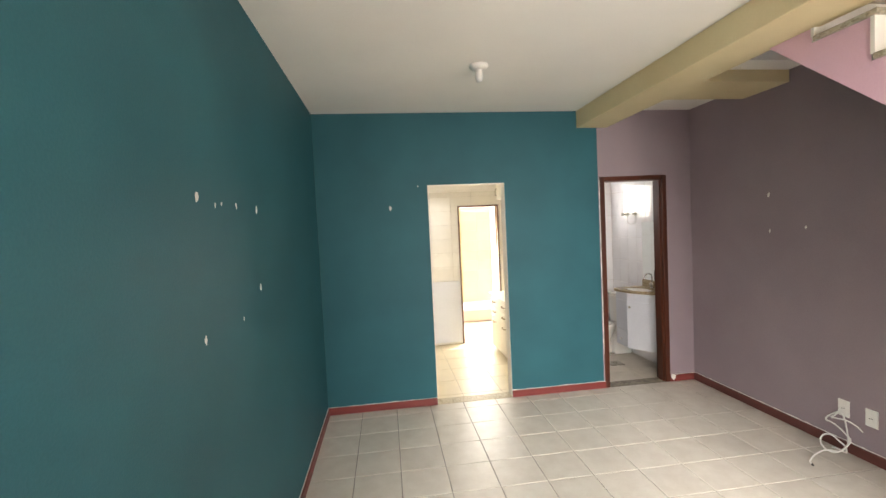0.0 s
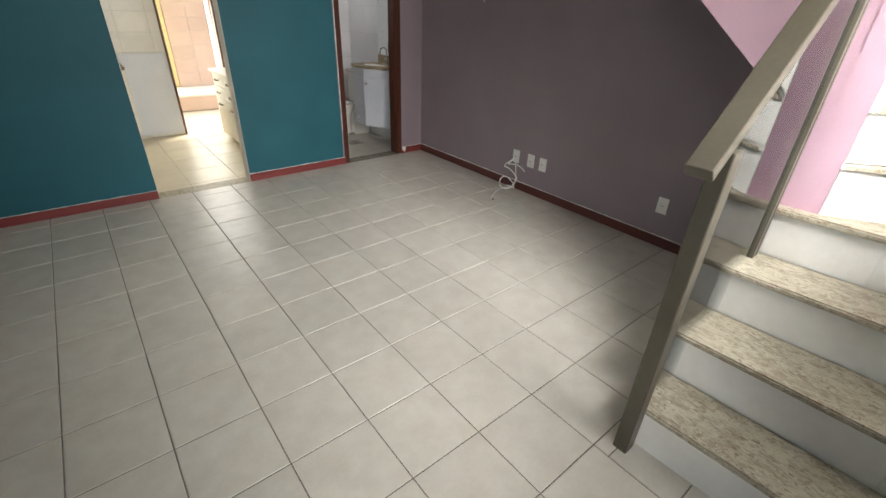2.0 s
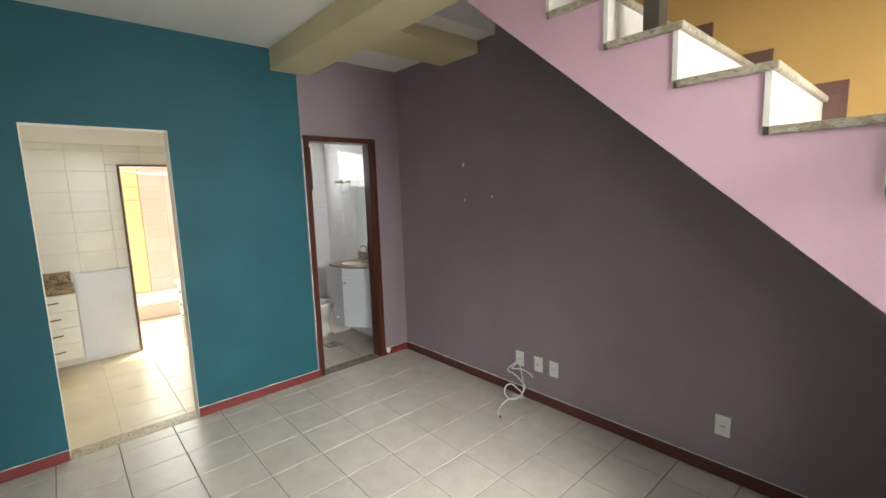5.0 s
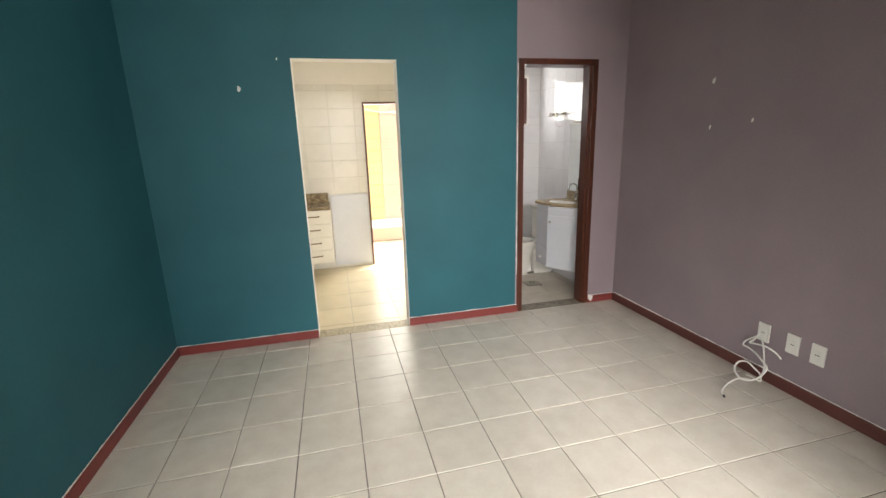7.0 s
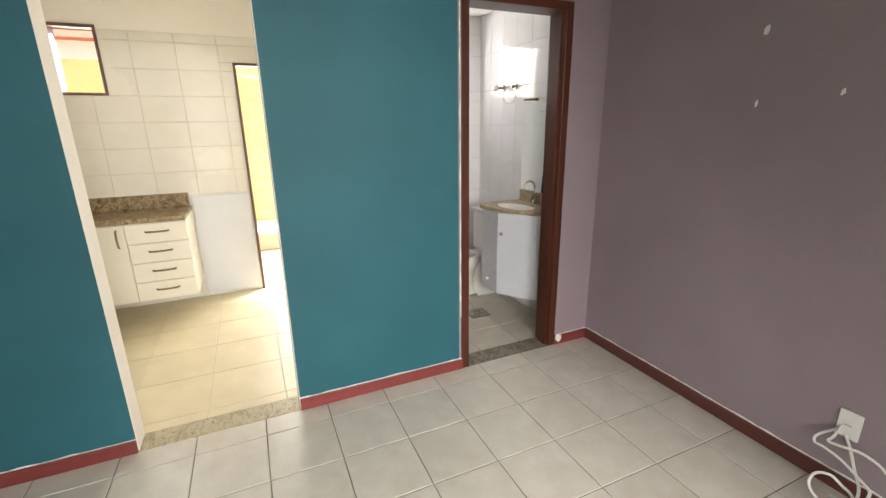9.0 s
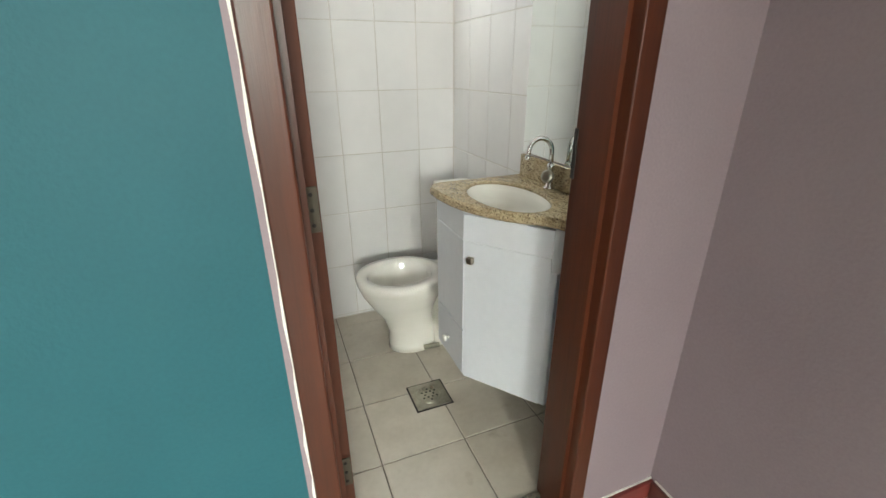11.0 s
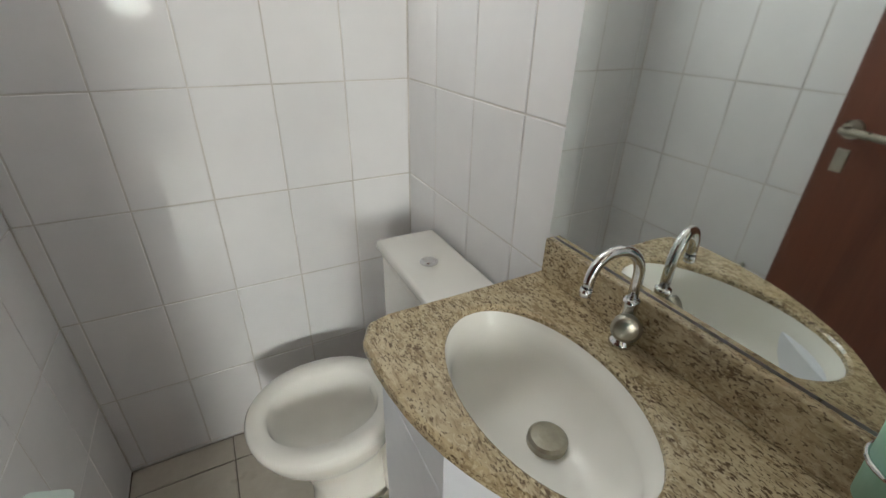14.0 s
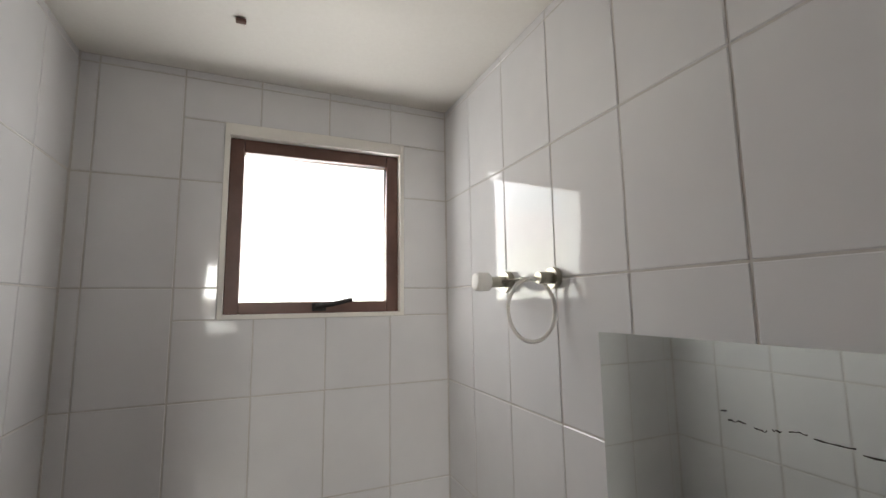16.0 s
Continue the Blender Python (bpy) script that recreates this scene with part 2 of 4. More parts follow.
M["glass"] = pane_material("window_glass", (0.96, 0.98, 0.97, 1), 0.0)
M["pale_green"] = surface("pale_green_frosted_glass", rgb(196, 212, 204), rgb(208, 222, 214), 0.25, bump=0.0)
M["smoked_glass"] = pane_material("grey_rail_glass", (0.84, 0.87, 0.87, 1), 0.0)
mir = bpy.data.materials.new("mirror_silver")
mir.use_nodes = True
mb = mir.node_tree.nodes["Principled BSDF"]
mb.inputs["Base Color"].default_value = (0.86, 0.90, 0.88, 1)
mb.inputs["Metallic"].default_value, mb.inputs["Roughness"].default_value = 1.0, 0.03
M["mirror"] = mir


# ---- mesh helpers ----
def mesh_of(name, bm, mats):
    me = bpy.data.meshes.new(name)
    bmesh.ops.recalc_face_normals(bm, faces=bm.faces)
    bm.to_mesh(me)
    bm.free()
    for m in (mats if isinstance(mats, (list, tuple)) else [mats]):
        me.materials.append(M[m])
    return me


def part(name, bm, mats, parent=None, label=""):
    ob = new(name, mesh_of(name, bm, mats))
    if parent:
        ob.parent = parent
    if label:
        ob["label"] = label
    return ob


def smooth(ob):
    for p in ob.data.polygons:
        p.use_smooth = True
    return ob


def base(name, x, y, z, label, category, group="", kind=""):
    e = new(name)
    e.location = (x, y, z)
    e.empty_display_size = 0.1
    return tagged(e, label, category, group, kind)


def put(ob, parent):
    """Parent in place: ob was built in world coordinates."""
    ob.parent = parent
    ob.matrix_parent_inverse = Matrix.Translation(-parent.location)
    return ob


def wpart(name, bm, mats, parent, label=""):
    ob = part(name, bm, mats, None, label)
    return put(ob, parent)


def box(bm, x0, x1, y0, y1, z0, z1, bevel=0.0, seg=2, mat=0):
    r = bmesh.ops.create_cube(bm, size=1.0, matrix=Matrix.LocRotScale(((x0 + x1) / 2, (y0 + y1) / 2, (z0 + z1) / 2), None, (abs(x1 - x0), abs(y1 - y0), abs(z1 - z0))))
    vs = r["verts"]
    fs = {f for v in vs for f in v.link_faces}
    for f in fs:
        f.material_index = mat
    if bevel:
        es = list({e for v in vs for e in v.link_edges})
        bmesh.ops.bevel(bm, geom=es, offset=bevel, segments=seg, affect="EDGES", profile=0.5)
    return vs


def boxed(x0, x1, y0, y1, z0, z1, bevel=0.0, seg=2):
    bm = bmesh.new()
    box(bm, x0, x1, y0, y1, z0, z1, bevel, seg)
    return bm


def cyl(bm, a, b, r1, r2=None, n=20, caps=True):
    a, b = Vector(a), Vector(b)
    d = b - a
    m = Matrix.Translation((a + b) / 2) @ d.to_track_quat("Z", "Y").to_matrix().to_4x4()
    return bmesh.ops.create_cone(bm, cap_ends=caps, segments=n, radius1=r1, radius2=r1 if r2 is None else r2, depth=d.length, matrix=m)["verts"]


def tube(bm, pts, r, n=10):
    """A round tube along points."""
    pts = [Vector(p) for p in pts]
    rings, up = [], Vector((0.01, 0.02, 1)).normalized()
    for i, p in enumerate(pts):
        d = (pts[min(i + 1, len(pts) - 1)] - pts[max(i - 1, 0)]).normalized()
        s = d.cross(up)
        s = s.normalized() if s.length > 1e-4 else Vector((1, 0, 0))
        up = s.cross(d).normalized()
        rings.append([bm.verts.new(p + r * (math.cos(k * math.tau / n) * s + math.sin(k * math.tau / n) * up)) for k in range(n)])
    for a, b in zip(rings, rings[1:]):
        for k in range(n):
            bm.faces.new((a[k], a[(k + 1) % n], b[(k + 1) % n], b[k]))
    bm.faces.new(rings[0][::-1])
    bm.faces.new(rings[-1])
    return bm


def prism(bm, poly, z0, z1, mat=0, side=None):
    """A plan polygon raised from z0 to z1."""
    lo = [bm.verts.new((x, y, z0)) for x, y in poly]
    hi = [bm.verts.new((x, y, z1)) for x, y in poly]
    fs = [bm.faces.new(lo[::-1]), bm.faces.new(hi)]
    for i in range(len(poly)):
        j = (i + 1) % len(poly)
        f = bm.faces.new((lo[i], lo[j], hi[j], hi[i]))
        f.material_index = mat if side is None else side(poly[i], poly[j])
    for f in fs:
        f.material_index = mat
    return lo, hi


def loft(bm, rings, cap0=True, cap1=True):
    """Skin rings of equal length."""
    vs = [[bm.verts.new(p) for p in r] for r in rings]
    n = len(vs[0])
    for a, b in zip(vs, vs[1:]):
        for k in range(n):
            bm.faces.new((a[k], a[(k + 1) % n], b[(k + 1) % n], b[k]))
    if cap0:
        bm.faces.new(vs[0][::-1])
    if cap1:
        bm.faces.new(vs[-1])
    return vs


def oval(cx, cy, z, ax, ay, n=40, sharp=2.0):
    r = []
    for k in range(n):
        a = k * math.tau / n
        c, s = math.cos(a), math.sin(a)
        r.append((cx + ax * math.copysign(abs(c) ** (2 / sharp), c), cy + ay * math.copysign(abs(s) ** (2 / sharp), s), z))
    return r


def plate(name, axis, lo, hi, u, v, holes, mats, pick, cuts=(), vcuts=()):
    """A wall or slab: axis is its thin direction, from lo to hi; u and v are its two spans; holes are (u0, u1, v0, v1). pick(centre, normal) gives the material."""
    us = sorted({*u, *cuts, *[h for q in holes for h in q[:2]]})
    vs_ = sorted({*v, *vcuts, *[h for q in holes for h in q[2:]]})
    us = [a for a in us if u[0] - 1e-6 <= a <= u[1] + 1e-6]
    vs_ = [a for a in vs_ if v[0] - 1e-6 <= a <= v[1] + 1e-6]
    bm = bmesh.new()
    cache = {}

    def at(w, a, b):
        key = (w, a, b)
        if key not in cache:
            p = {"x": (w, a, b), "y": (a, w, b), "z": (a, b, w)}[axis]
            cache[key] = bm.verts.new(p)
        return cache[key]

    def solid(i, j):
        if not (0 <= i < len(us) - 1 and 0 <= j < len(vs_) - 1):
            return False
        a, b = (us[i] + us[i + 1]) / 2, (vs_[j] + vs_[j + 1]) / 2
        return not any(h[0] < a < h[1] and h[2] < b < h[3] for h in holes)

    for i in range(len(us) - 1):
        for j in range(len(vs_) - 1):
            if not solid(i, j):
                continue
            a0, a1, b0, b1 = us[i], us[i + 1], vs_[j], vs_[j + 1]
            for w in (lo, hi):
                bm.faces.new([at(w, a0, b0), at(w, a1, b0), at(w, a1, b1), at(w, a0, b1)])
            for di, dj, e in ((-1, 0, ((a0, b0), (a0, b1))), (1, 0, ((a1, b0), (a1, b1))), (0, -1, ((a0, b0), (a1, b0))), (0, 1, ((a0, b1), (a1, b1)))):
                if not solid(i + di, j + dj):
                    bm.faces.new([at(lo, *e[0]), at(lo, *e[1]), at(hi, *e[1]), at(hi, *e[0])])
    bmesh.ops.recalc_face_normals(bm, faces=bm.faces)
    for f in bm.faces:
        f.material_index = mats.index(pick(f.calc_center_median(), f.normal))
    return part(name, bm, mats)


def structure(ob, label, category="wall"):
    return tagged(ob, label, category, "", "structure")


TILE_MESH = {}


def tile_mesh(w, h, d, mat):
    key = (round(w, 3), round(h, 3), d, mat)
    if key not in TILE_MESH:
        bm = bmesh.new()
        c = min(0.0022, w / 4, h / 4)
        rings = [[(-w / 2, -h / 2, 0), (w / 2, -h / 2, 0), (w / 2, h / 2, 0), (-w / 2, h / 2, 0)],
                 [(-w / 2, -h / 2, d - c), (w / 2, -h / 2, d - c), (w / 2, h / 2, d - c), (-w / 2, h / 2, d - c)],
                 [(-w / 2 + c, -h / 2 + c, d), (w / 2 - c, -h / 2 + c, d), (w / 2 - c, h / 2 - c, d), (-w / 2 + c, h / 2 - c, d)]]
        loft(bm, rings, False, True)
        TILE_MESH[key] = mesh_of("tile", bm, mat)
    return TILE_MESH[key]


def minus(r, h):
    """Rectangle r without the hole h."""
    a0, a1, b0, b1 = r
    c0, c1, d0, d1 = max(a0, h[0]), min(a1, h[1]), max(b0, h[2]), min(b1, h[3])
    if c0 >= c1 or d0 >= d1:
        return [r]
    out = [(a0, a1, b0, d0), (a0, a1, d1, b1), (a0, c0, d0, d1), (c1, a1, d0, d1)]
    return [q for q in out if q[1] - q[0] > 0.004 and q[3] - q[2] > 0.004]


def lay_tiles(parent, origin, udir, vdir, us, vs_, gap, depth, mat, holes=(), tilt=0.0, rnd=None):
    """Lay tiles between joint lines us and vs_ on the plane through origin."""
    udir, vdir = Vector(udir), Vector(vdir)
    ndir = udir.cross(vdir)
    rot = Matrix((udir, vdir, ndir)).transposed().to_4x4()
    rnd = rnd or random.Random(5)
    for a0, a1 in zip(us, us[1:]):
        for b0, b1 in zip(vs_, vs_[1:]):
            rects = [(a0, a1, b0, b1)]
            for h in holes:
                rects = [q for r in rects for q in minus(r, h)]
            for q in rects:
                w, h = q[1] - q[0] - gap, q[3] - q[2] - gap
                if w < 0.004 or h < 0.004:
                    continue
                ob = new("tile", tile_mesh(w, h, depth, mat))
                p = Vector(origin) + udir * (q[0] + q[1]) / 2 + vdir * (q[2] + q[3]) / 2
                ob.matrix_world = Matrix.Translation(p) @ rot @ pose(0, 0, 0, rnd.gauss(0, tilt), rnd.gauss(0, tilt), 0)
                ob.parent = parent


def grid(lo, hi, first, pitch):
    """Joint lines from lo to hi, one of them at first."""
    k = math.ceil((lo - first) / pitch + 1e-6)
    lines = [lo]
    while first + k * pitch < hi - 0.006:
        if first + k * pitch > lo + 0.006:
            lines.append(first + k * pitch)
        k += 1
    return lines + [hi]


# ---- structure: living room ----
W, H = 3.71, 2.765
KX0, KX1, KZ = 1.02, 1.76, 2.095
BX0, BX1, BZ = 2.73, 3.43, 2.12

floor = structure(part("floor", boxed(-0.15, 3.86, -4.70, 0.13, -0.2, 0.0), "grout"), "cream glazed floor tiles with grey grout", "floor")

left = plate("wall_west", "x", -0.15, 0.0, (-4.70, 2.23), (-0.2, 5.45), [], ["teal", "white"], lambda c, n: "teal" if n.x > 0.5 and c.y < 0.06 else "white", cuts=(0.06,))
structure(left, "teal painted living room wall with chipped spots")
def east_pick(c, n):
    if n.x > -0.5 or c.y > 0.0:
        return "white"
    if c.y < -3.655:
        return "yellow" if c.z > 0.6 else "lilac"
    split = 1.40 + 0.834 * (c.y + 3.43) if c.y < -1.75 else 2.85
    return "yellow" if c.z > split else "lilac"


right = plate("wall_east", "x", 3.71, 3.86, (-4.70, 2.23), (-0.2, 5.45), [], ["lilac", "yellow", "white"], east_pick,
              cuts=[0.0] + [-3.655 + 0.1 * k for k in range(20)], vcuts=[0.6, 2.85] + [1.0 + 0.1 * k for k in range(18)])
structure(right, "lilac and yellow painted wall along the stairs")


def back_pick(c, n):
    if n.y < -0.5 and c.z < 2.9:
        return "teal" if c.x < 2.713 else "lilac"
    return "white"


back = plate("wall_north", "y", 0.0, 0.13, (0.0, W), (-0.2, 2.94), [(KX0, KX1, -0.001, KZ), (BX0, BX1, -0.001, BZ)], ["teal", "lilac", "white"], back_pick, cuts=(2.713,))
structure(back, "teal and lilac painted wall with two doorways")

WX0, WX1, WZ0, WZ1 = 1.68, 3.12, 1.25, 2.35
front = plate("wall_south", "y", -4.70, -4.565, (0.0, W), (-0.2, 5.45), [(0.17, 1.07, -0.001, 2.1), (WX0, WX1, WZ0, WZ1), (0.9, 2.3, 3.8, 4.9)], ["lilac", "white"],
              lambda c, n: "lilac" if n.y > 0.5 and c.x < 3.12 and c.z < 2.9 else "white")
structure(front, "pale wall with the stair window")
structure(part("pilaster", boxed(3.15, 3.709, -4.564, -4.425, 1.0285, 5.3, 0.012), "white"), "white painted wall pilaster beside the stair window")

ceiling = plate("ceiling", "z", H, 2.94, (0.0, W), (-4.565, 0.0), [(2.82, 3.72, -4.57, -1.27)], ["white"], lambda c, n: "white")
structure(ceiling, "white painted living room ceiling", "ceiling")
structure(part("ceiling_beam", boxed(2.505, 2.82, -4.565, -0.0, 2.60, H - 0.001, 0.006), "cream"), "cream painted ceiling beam along the stairwell", "beam")
structure(part("ceiling_beam", boxed(2.821, 3.709, -1.096, -0.664, 2.67, H - 0.001, 0.006), "cream"), "cream painted cross beam over the doorway side", "beam")
upper = structure(part("ceiling_upper", boxed(0, W, -4.565, 2.1, 5.3, 5.45), "white"), "white upper floor ceiling", "ceiling")
unorth = plate("wall_upper_north", "y", -0.6, -0.5, (0.0, W), (2.941, 5.3), [], ["yellow"], lambda c, n: "yellow")
structure(unorth, "yellow upper floor wall")

# skirting boards
structure(part("baseboard_west", boxed(0.0, 0.016, -4.5, -0.018, 0.006, 0.072, 0.003), "skirting_red"), "brick red painted skirting", "skirting")
structure(part("baseboard_north", boxed(0.0, KX0, -0.016, 0.0, 0.006, 0.072, 0.003), "skirting_red"), "brick red painted skirting", "skirting")
structure(part("baseboard_north", boxed(KX1, BX0, -0.016, 0.0, 0.006, 0.072, 0.003), "skirting_red"), "brick red painted skirting", "skirting")
structure(part("baseboard_north", boxed(BX1, W, -0.016, 0.0, 0.006, 0.072, 0.003), "skirting_red"), "brick red painted skirting", "skirting")
structure(part("baseboard_east", boxed(3.694, W, -3.64, -0.017, 0.006, 0.078, 0.003), "skirting_brown"), "dark brown painted skirting", "skirting")


def ragged(name, axis, w, a0, a1, z, depth, seed):
    """A rough line of filler over a skirting."""
    rnd = random.Random(seed)
    bm = bmesh.new()
    n = max(6, int((a1 - a0) / 0.035))
    rings = []
    for i in range(n + 1):
        a = a0 + (a1 - a0) * i / n
        h = 0.001 + 0.005 * rnd.random() ** 2
        q = [(w, z - 0.004), (w + depth, z - 0.003), (w + depth * 0.8, z + h * 0.7), (w, z + h)]
        rings.append([(a, p, s) if axis == "y" else (p, a, s) for p, s in q])
    loft(bm, rings)
    ob = part(name, bm, "plaster")
    return structure(ob, "rough white filler line above the skirting", "trim")


ragged("trim", "y", 0.0, 0.0, KX0, 0.0725, -0.006, 1)
ragged("trim", "y", 0.0, KX1, BX0, 0.0725, -0.006, 2)
ragged("trim", "y", 0.0, BX1, W, 0.0725, -0.006, 3)
ragged("trim", "x", 0.0, -4.4, -0.02, 0.0725, 0.006, 4)
ragged("trim", "x", W, -3.63, -0.02, 0.0795, -0.007, 5)

rnd = random.Random(9)
bm = bmesh.new()
rings = []
for i in range(40):
    z = 0.35 + i * 0.0445
    w = 0.0015 + 0.005 * rnd.random() * (1 if i % 7 else 0.1)
    rings.append([(BX0 - 0.004, 0.0, z), (BX0 - 0.004, -0.003, z), (BX0 - 0.004 - w, -0.002, z), (BX0 - 0.004 - w, 0.0, z)])
loft(bm, rings)
structure(part("trim", bm, "plaster"), "ragged white filler beside the door frame", "trim")
bm = bmesh.new()
loft(bm, [[(BX1 + 0.03 + (0.022 + 0.02 * rnd.random()) * q * math.cos(a), -0.016 - d, 0.055 + (0.02 + 0.02 * rnd.random()) * q * math.sin(a)) for a in [k * math.tau / 9 for k in range(9)]] for d, q in ((0.0, 1.0), (0.007, 0.7))])
structure(part("trim", bm, "plaster"), "broken plaster at the foot of the door frame", "trim")

structure(part("threshold", boxed(KX0, KX1, -0.005, 0.135, -0.02, 0.006, 0.002), "pale_stone"), "worn stone threshold to the kitchen", "threshold")
structure(part("threshold", boxed(BX0, BX1, -0.005, 0.135, -0.02, 0.006, 0.002), "shade_stone"), "grey stone threshold to the bathroom", "threshold")
# painted edge left bare round the kitchen opening
bm = bmesh.new()
box(bm, KX0, KX0 + 0.003, -0.002, 0.13, 0.01, KZ)
box(bm, KX1 - 0.003, KX1, -0.002, 0.13, 0.01, KZ)
structure(part("trim", bm, "white"), "whitewashed reveal of the kitchen doorway", "trim")


# ---- stairs ----
LEVEL = [0.0, 0.205, 0.41, 0.617, 0.823, 1.028, 1.225, 1.415, 1.603, 1.791, 1.981, 2.172, 2.363, 2.554, 2.745, 2.938]
YS = {9: -3.452, 10: -3.173, 11: -2.902, 12: -2.644, 13: -2.38, 14: -2.11, 15: -1.84}
PIV = (2.79, -3.795)
STEP = {
    1: [(2.03, -3.645), (2.06, -4.564), (2.306, -4.564), (2.27, -3.645)],
    2: [(2.27, -3.645), (2.306, -4.564), (2.573, -4.564), (2.52, -3.645)],
    3: [(2.52, -3.645), (2.573, -4.564), (2.81, -4.564), (2.75, -3.645)],
    4: [(2.75, -3.645), (2.81, -4.564), (3.28, -4.564), PIV, (2.79, -3.645)],
    5: [PIV, (3.28, -4.564), (3.46, -4.564)],
    6: [PIV, (3.46, -4.564), (3.709, -4.564), (3.709, -4.112)],
    7: [PIV, (3.709, -4.112), (3.709, -3.712)],
}
# upright joints between the marble pieces of each riser, as shares of its length
JOINTS = {1: (0.58,), 2: (0.7,), 3: (0.66,), 4: (0.4, 0.7), 5: (0.45,), 6: (0.5,), 7: (0.55,)}
stairs = base("staircase", 2.8, -3.4, 0, "marble-clad winding staircase with worn stone treads", "staircase")


def inset_nose(poly, d):
    """Move the first edge of a step's plan forward by d."""
    (ax, ay), (bx, by) = poly[0], poly[1]
    e = Vector((bx - ax, by - ay, 0)).normalized()
    n = Vector((e.y, -e.x, 0))
    cx, cy = sum(p[0] for p in poly) / len(poly), sum(p[1] for p in poly) / len(poly)
    if n.dot(Vector((ax - cx, ay - cy, 0))) < 0:
        n = -n
    return [(ax + n.x * d, ay + n.y * d), (bx + n.x * d, by + n.y * d)] + list(poly[2:])


def add_step(k, poly, side_pick):
    z = LEVEL[k]
    bm = bmesh.new()
    prism(bm, inset_nose(poly, -0.018), 0.0 if k < 9 else z - 0.3, z - 0.026, 0, side_pick)
    wpart("step_core", bm, ["riser", "pink"], stairs)
    (ax, ay), (bx, by) = poly[0], poly[1]
    e = Vector((bx - ax, by - ay, 0))
    q = inset_nose(poly, -0.018)
    r = [q[0], q[1]]
    p = inset_nose(poly, 0.0)
    g = 0.0006 / max(e.length, 0.1)
    cuts = [-g, *JOINTS[k], 1 + g]
    for a, b in [(c0 + g, c1 - g) for c0, c1 in zip(cuts, cuts[1:])]:
        bm = bmesh.new()
        f = lambda s, t: (s[0][0] + (s[1][0] - s[0][0]) * t, s[0][1] + (s[1][1] - s[0][1]) * t)
        prism(bm, [f(p, a), f(p, b), f(r, b), f(r, a)], LEVEL[k - 1], z - 0.026)
        wpart("riser", bm, "riser", stairs)
    bm = bmesh.new()
    prism(bm, inset_nose(poly, 0.022), z - 0.026, z)
    top = [x for x in bm.edges if abs(x.verts[0].co.z - z) < 1e-5 and abs(x.verts[1].co.z - z) < 1e-5 or abs(x.verts[0].co.z - z + 0.026) < 1e-5 and abs(x.verts[1].co.z - z + 0.026) < 1e-5]
    bmesh.ops.bevel(bm, geom=top, offset=0.006, segments=2, affect="EDGES")
    wpart("tread", bm, "tread", stairs)


for k, poly in STEP.items():
    add_step(k, poly, lambda a, b: 0)
# straight flight
bm = bmesh.new()
prof = [(-3.792, 0.0), (-3.792, LEVEL[7] - 0.03), (-3.70, LEVEL[7] - 0.03), (-3.70, LEVEL[8] - 0.026), (-3.435, LEVEL[8] - 0.026)]
for k in range(9, 15):
    prof += [(YS[k] + 0.017, LEVEL[k] - 0.0265), (YS[k + 1] + 0.017, LEVEL[k] - 0.0265)]
prof += [(-1.823, 2.763), (-1.652, 2.763), (-3.655, 1.093), (-3.655, 0.0)]
lo = [bm.verts.new((2.79, y, z)) for y, z in prof]
hi = [bm.verts.new((3.709, y, z)) for y, z in prof]
f = bm.faces.new(lo)
f.material_index = 0
bm.faces.new(hi[::-1])
for i in range(len(prof)):
    j = (i + 1) % len(prof)
    q = bm.faces.new((lo[i], lo[j], hi[j], hi[i]))
    q.material_index = 1 if i in (len(prof) - 3, len(prof) - 2) else 2
wpart("flight_body", bm, ["pink", "lilac", "riser"], stairs, "pink painted side of the flight")
wpart("flight_side", boxed(2.7882, 2.7897, -3.7925, -3.70, LEVEL[7] - 0.03, LEVEL[8] - 0.0265), "pink", stairs)
# the first step of the flight runs askew from the newel wall to the yellow wall
bm = bmesh.new()
prism(bm, [(2.79, -3.793), (3.708, -3.712), (3.708, -3.694), (2.79, -3.72)], LEVEL[7], LEVEL[8] - 0.0262)
wpart("riser", bm, "riser", stairs)
bm = bmesh.new()
prism(bm, [(2.772, -3.815), (3.708, -3.732), (3.708, YS[9]), (2.772, YS[9])], LEVEL[8] - 0.026, LEVEL[8])
bmesh.ops.bevel(bm, geom=list(bm.edges), offset=0.005, segments=2, affect="EDGES")
wpart("tread", bm, "tread", stairs)
for k in range(9, 15):
    y0 = YS[k]
    y1 = YS[k + 1]
    wpart("riser", boxed(2.784, 3.708, y0, y0 + 0.018, LEVEL[k - 1], LEVEL[k] - 0.0262), "riser", stairs)
    bm = boxed(2.772, 3.708, y0 - 0.018, y1, LEVEL[k] - 0.026, LEVEL[k], 0.005)
    wpart("tread", bm, "tread", stairs)
wpart("riser", boxed(2.784, 3.708, YS[15], YS[15] + 0.018, LEVEL[14], 2.938), "riser", stairs)

# dark stair skirting on the yellow wall
bm = bmesh.new()
ys = [(6, -4.423, -4.423), (7, -4.195, -4.111), (8, -3.80, -3.711)] + [(k, YS[k] - 0.08, YS[k] - 0.0005) for k in range(9, 16)]
for (k, s0, _), (k2, s1, e1) in zip(ys, ys[1:]):
    z0, z1 = LEVEL[k], LEVEL[k2]
    box(bm, 3.692, 3.7098, s0, s1, z0 + 0.0005, z0 + 0.058)
    box(bm, 3.692, 3.7098, s1, e1, z0 + 0.0005, z1 - 0.0003)
structure(part("trim", bm, "stair_skirt"), "dark brown stepped stair skirting on the yellow wall", "trim")
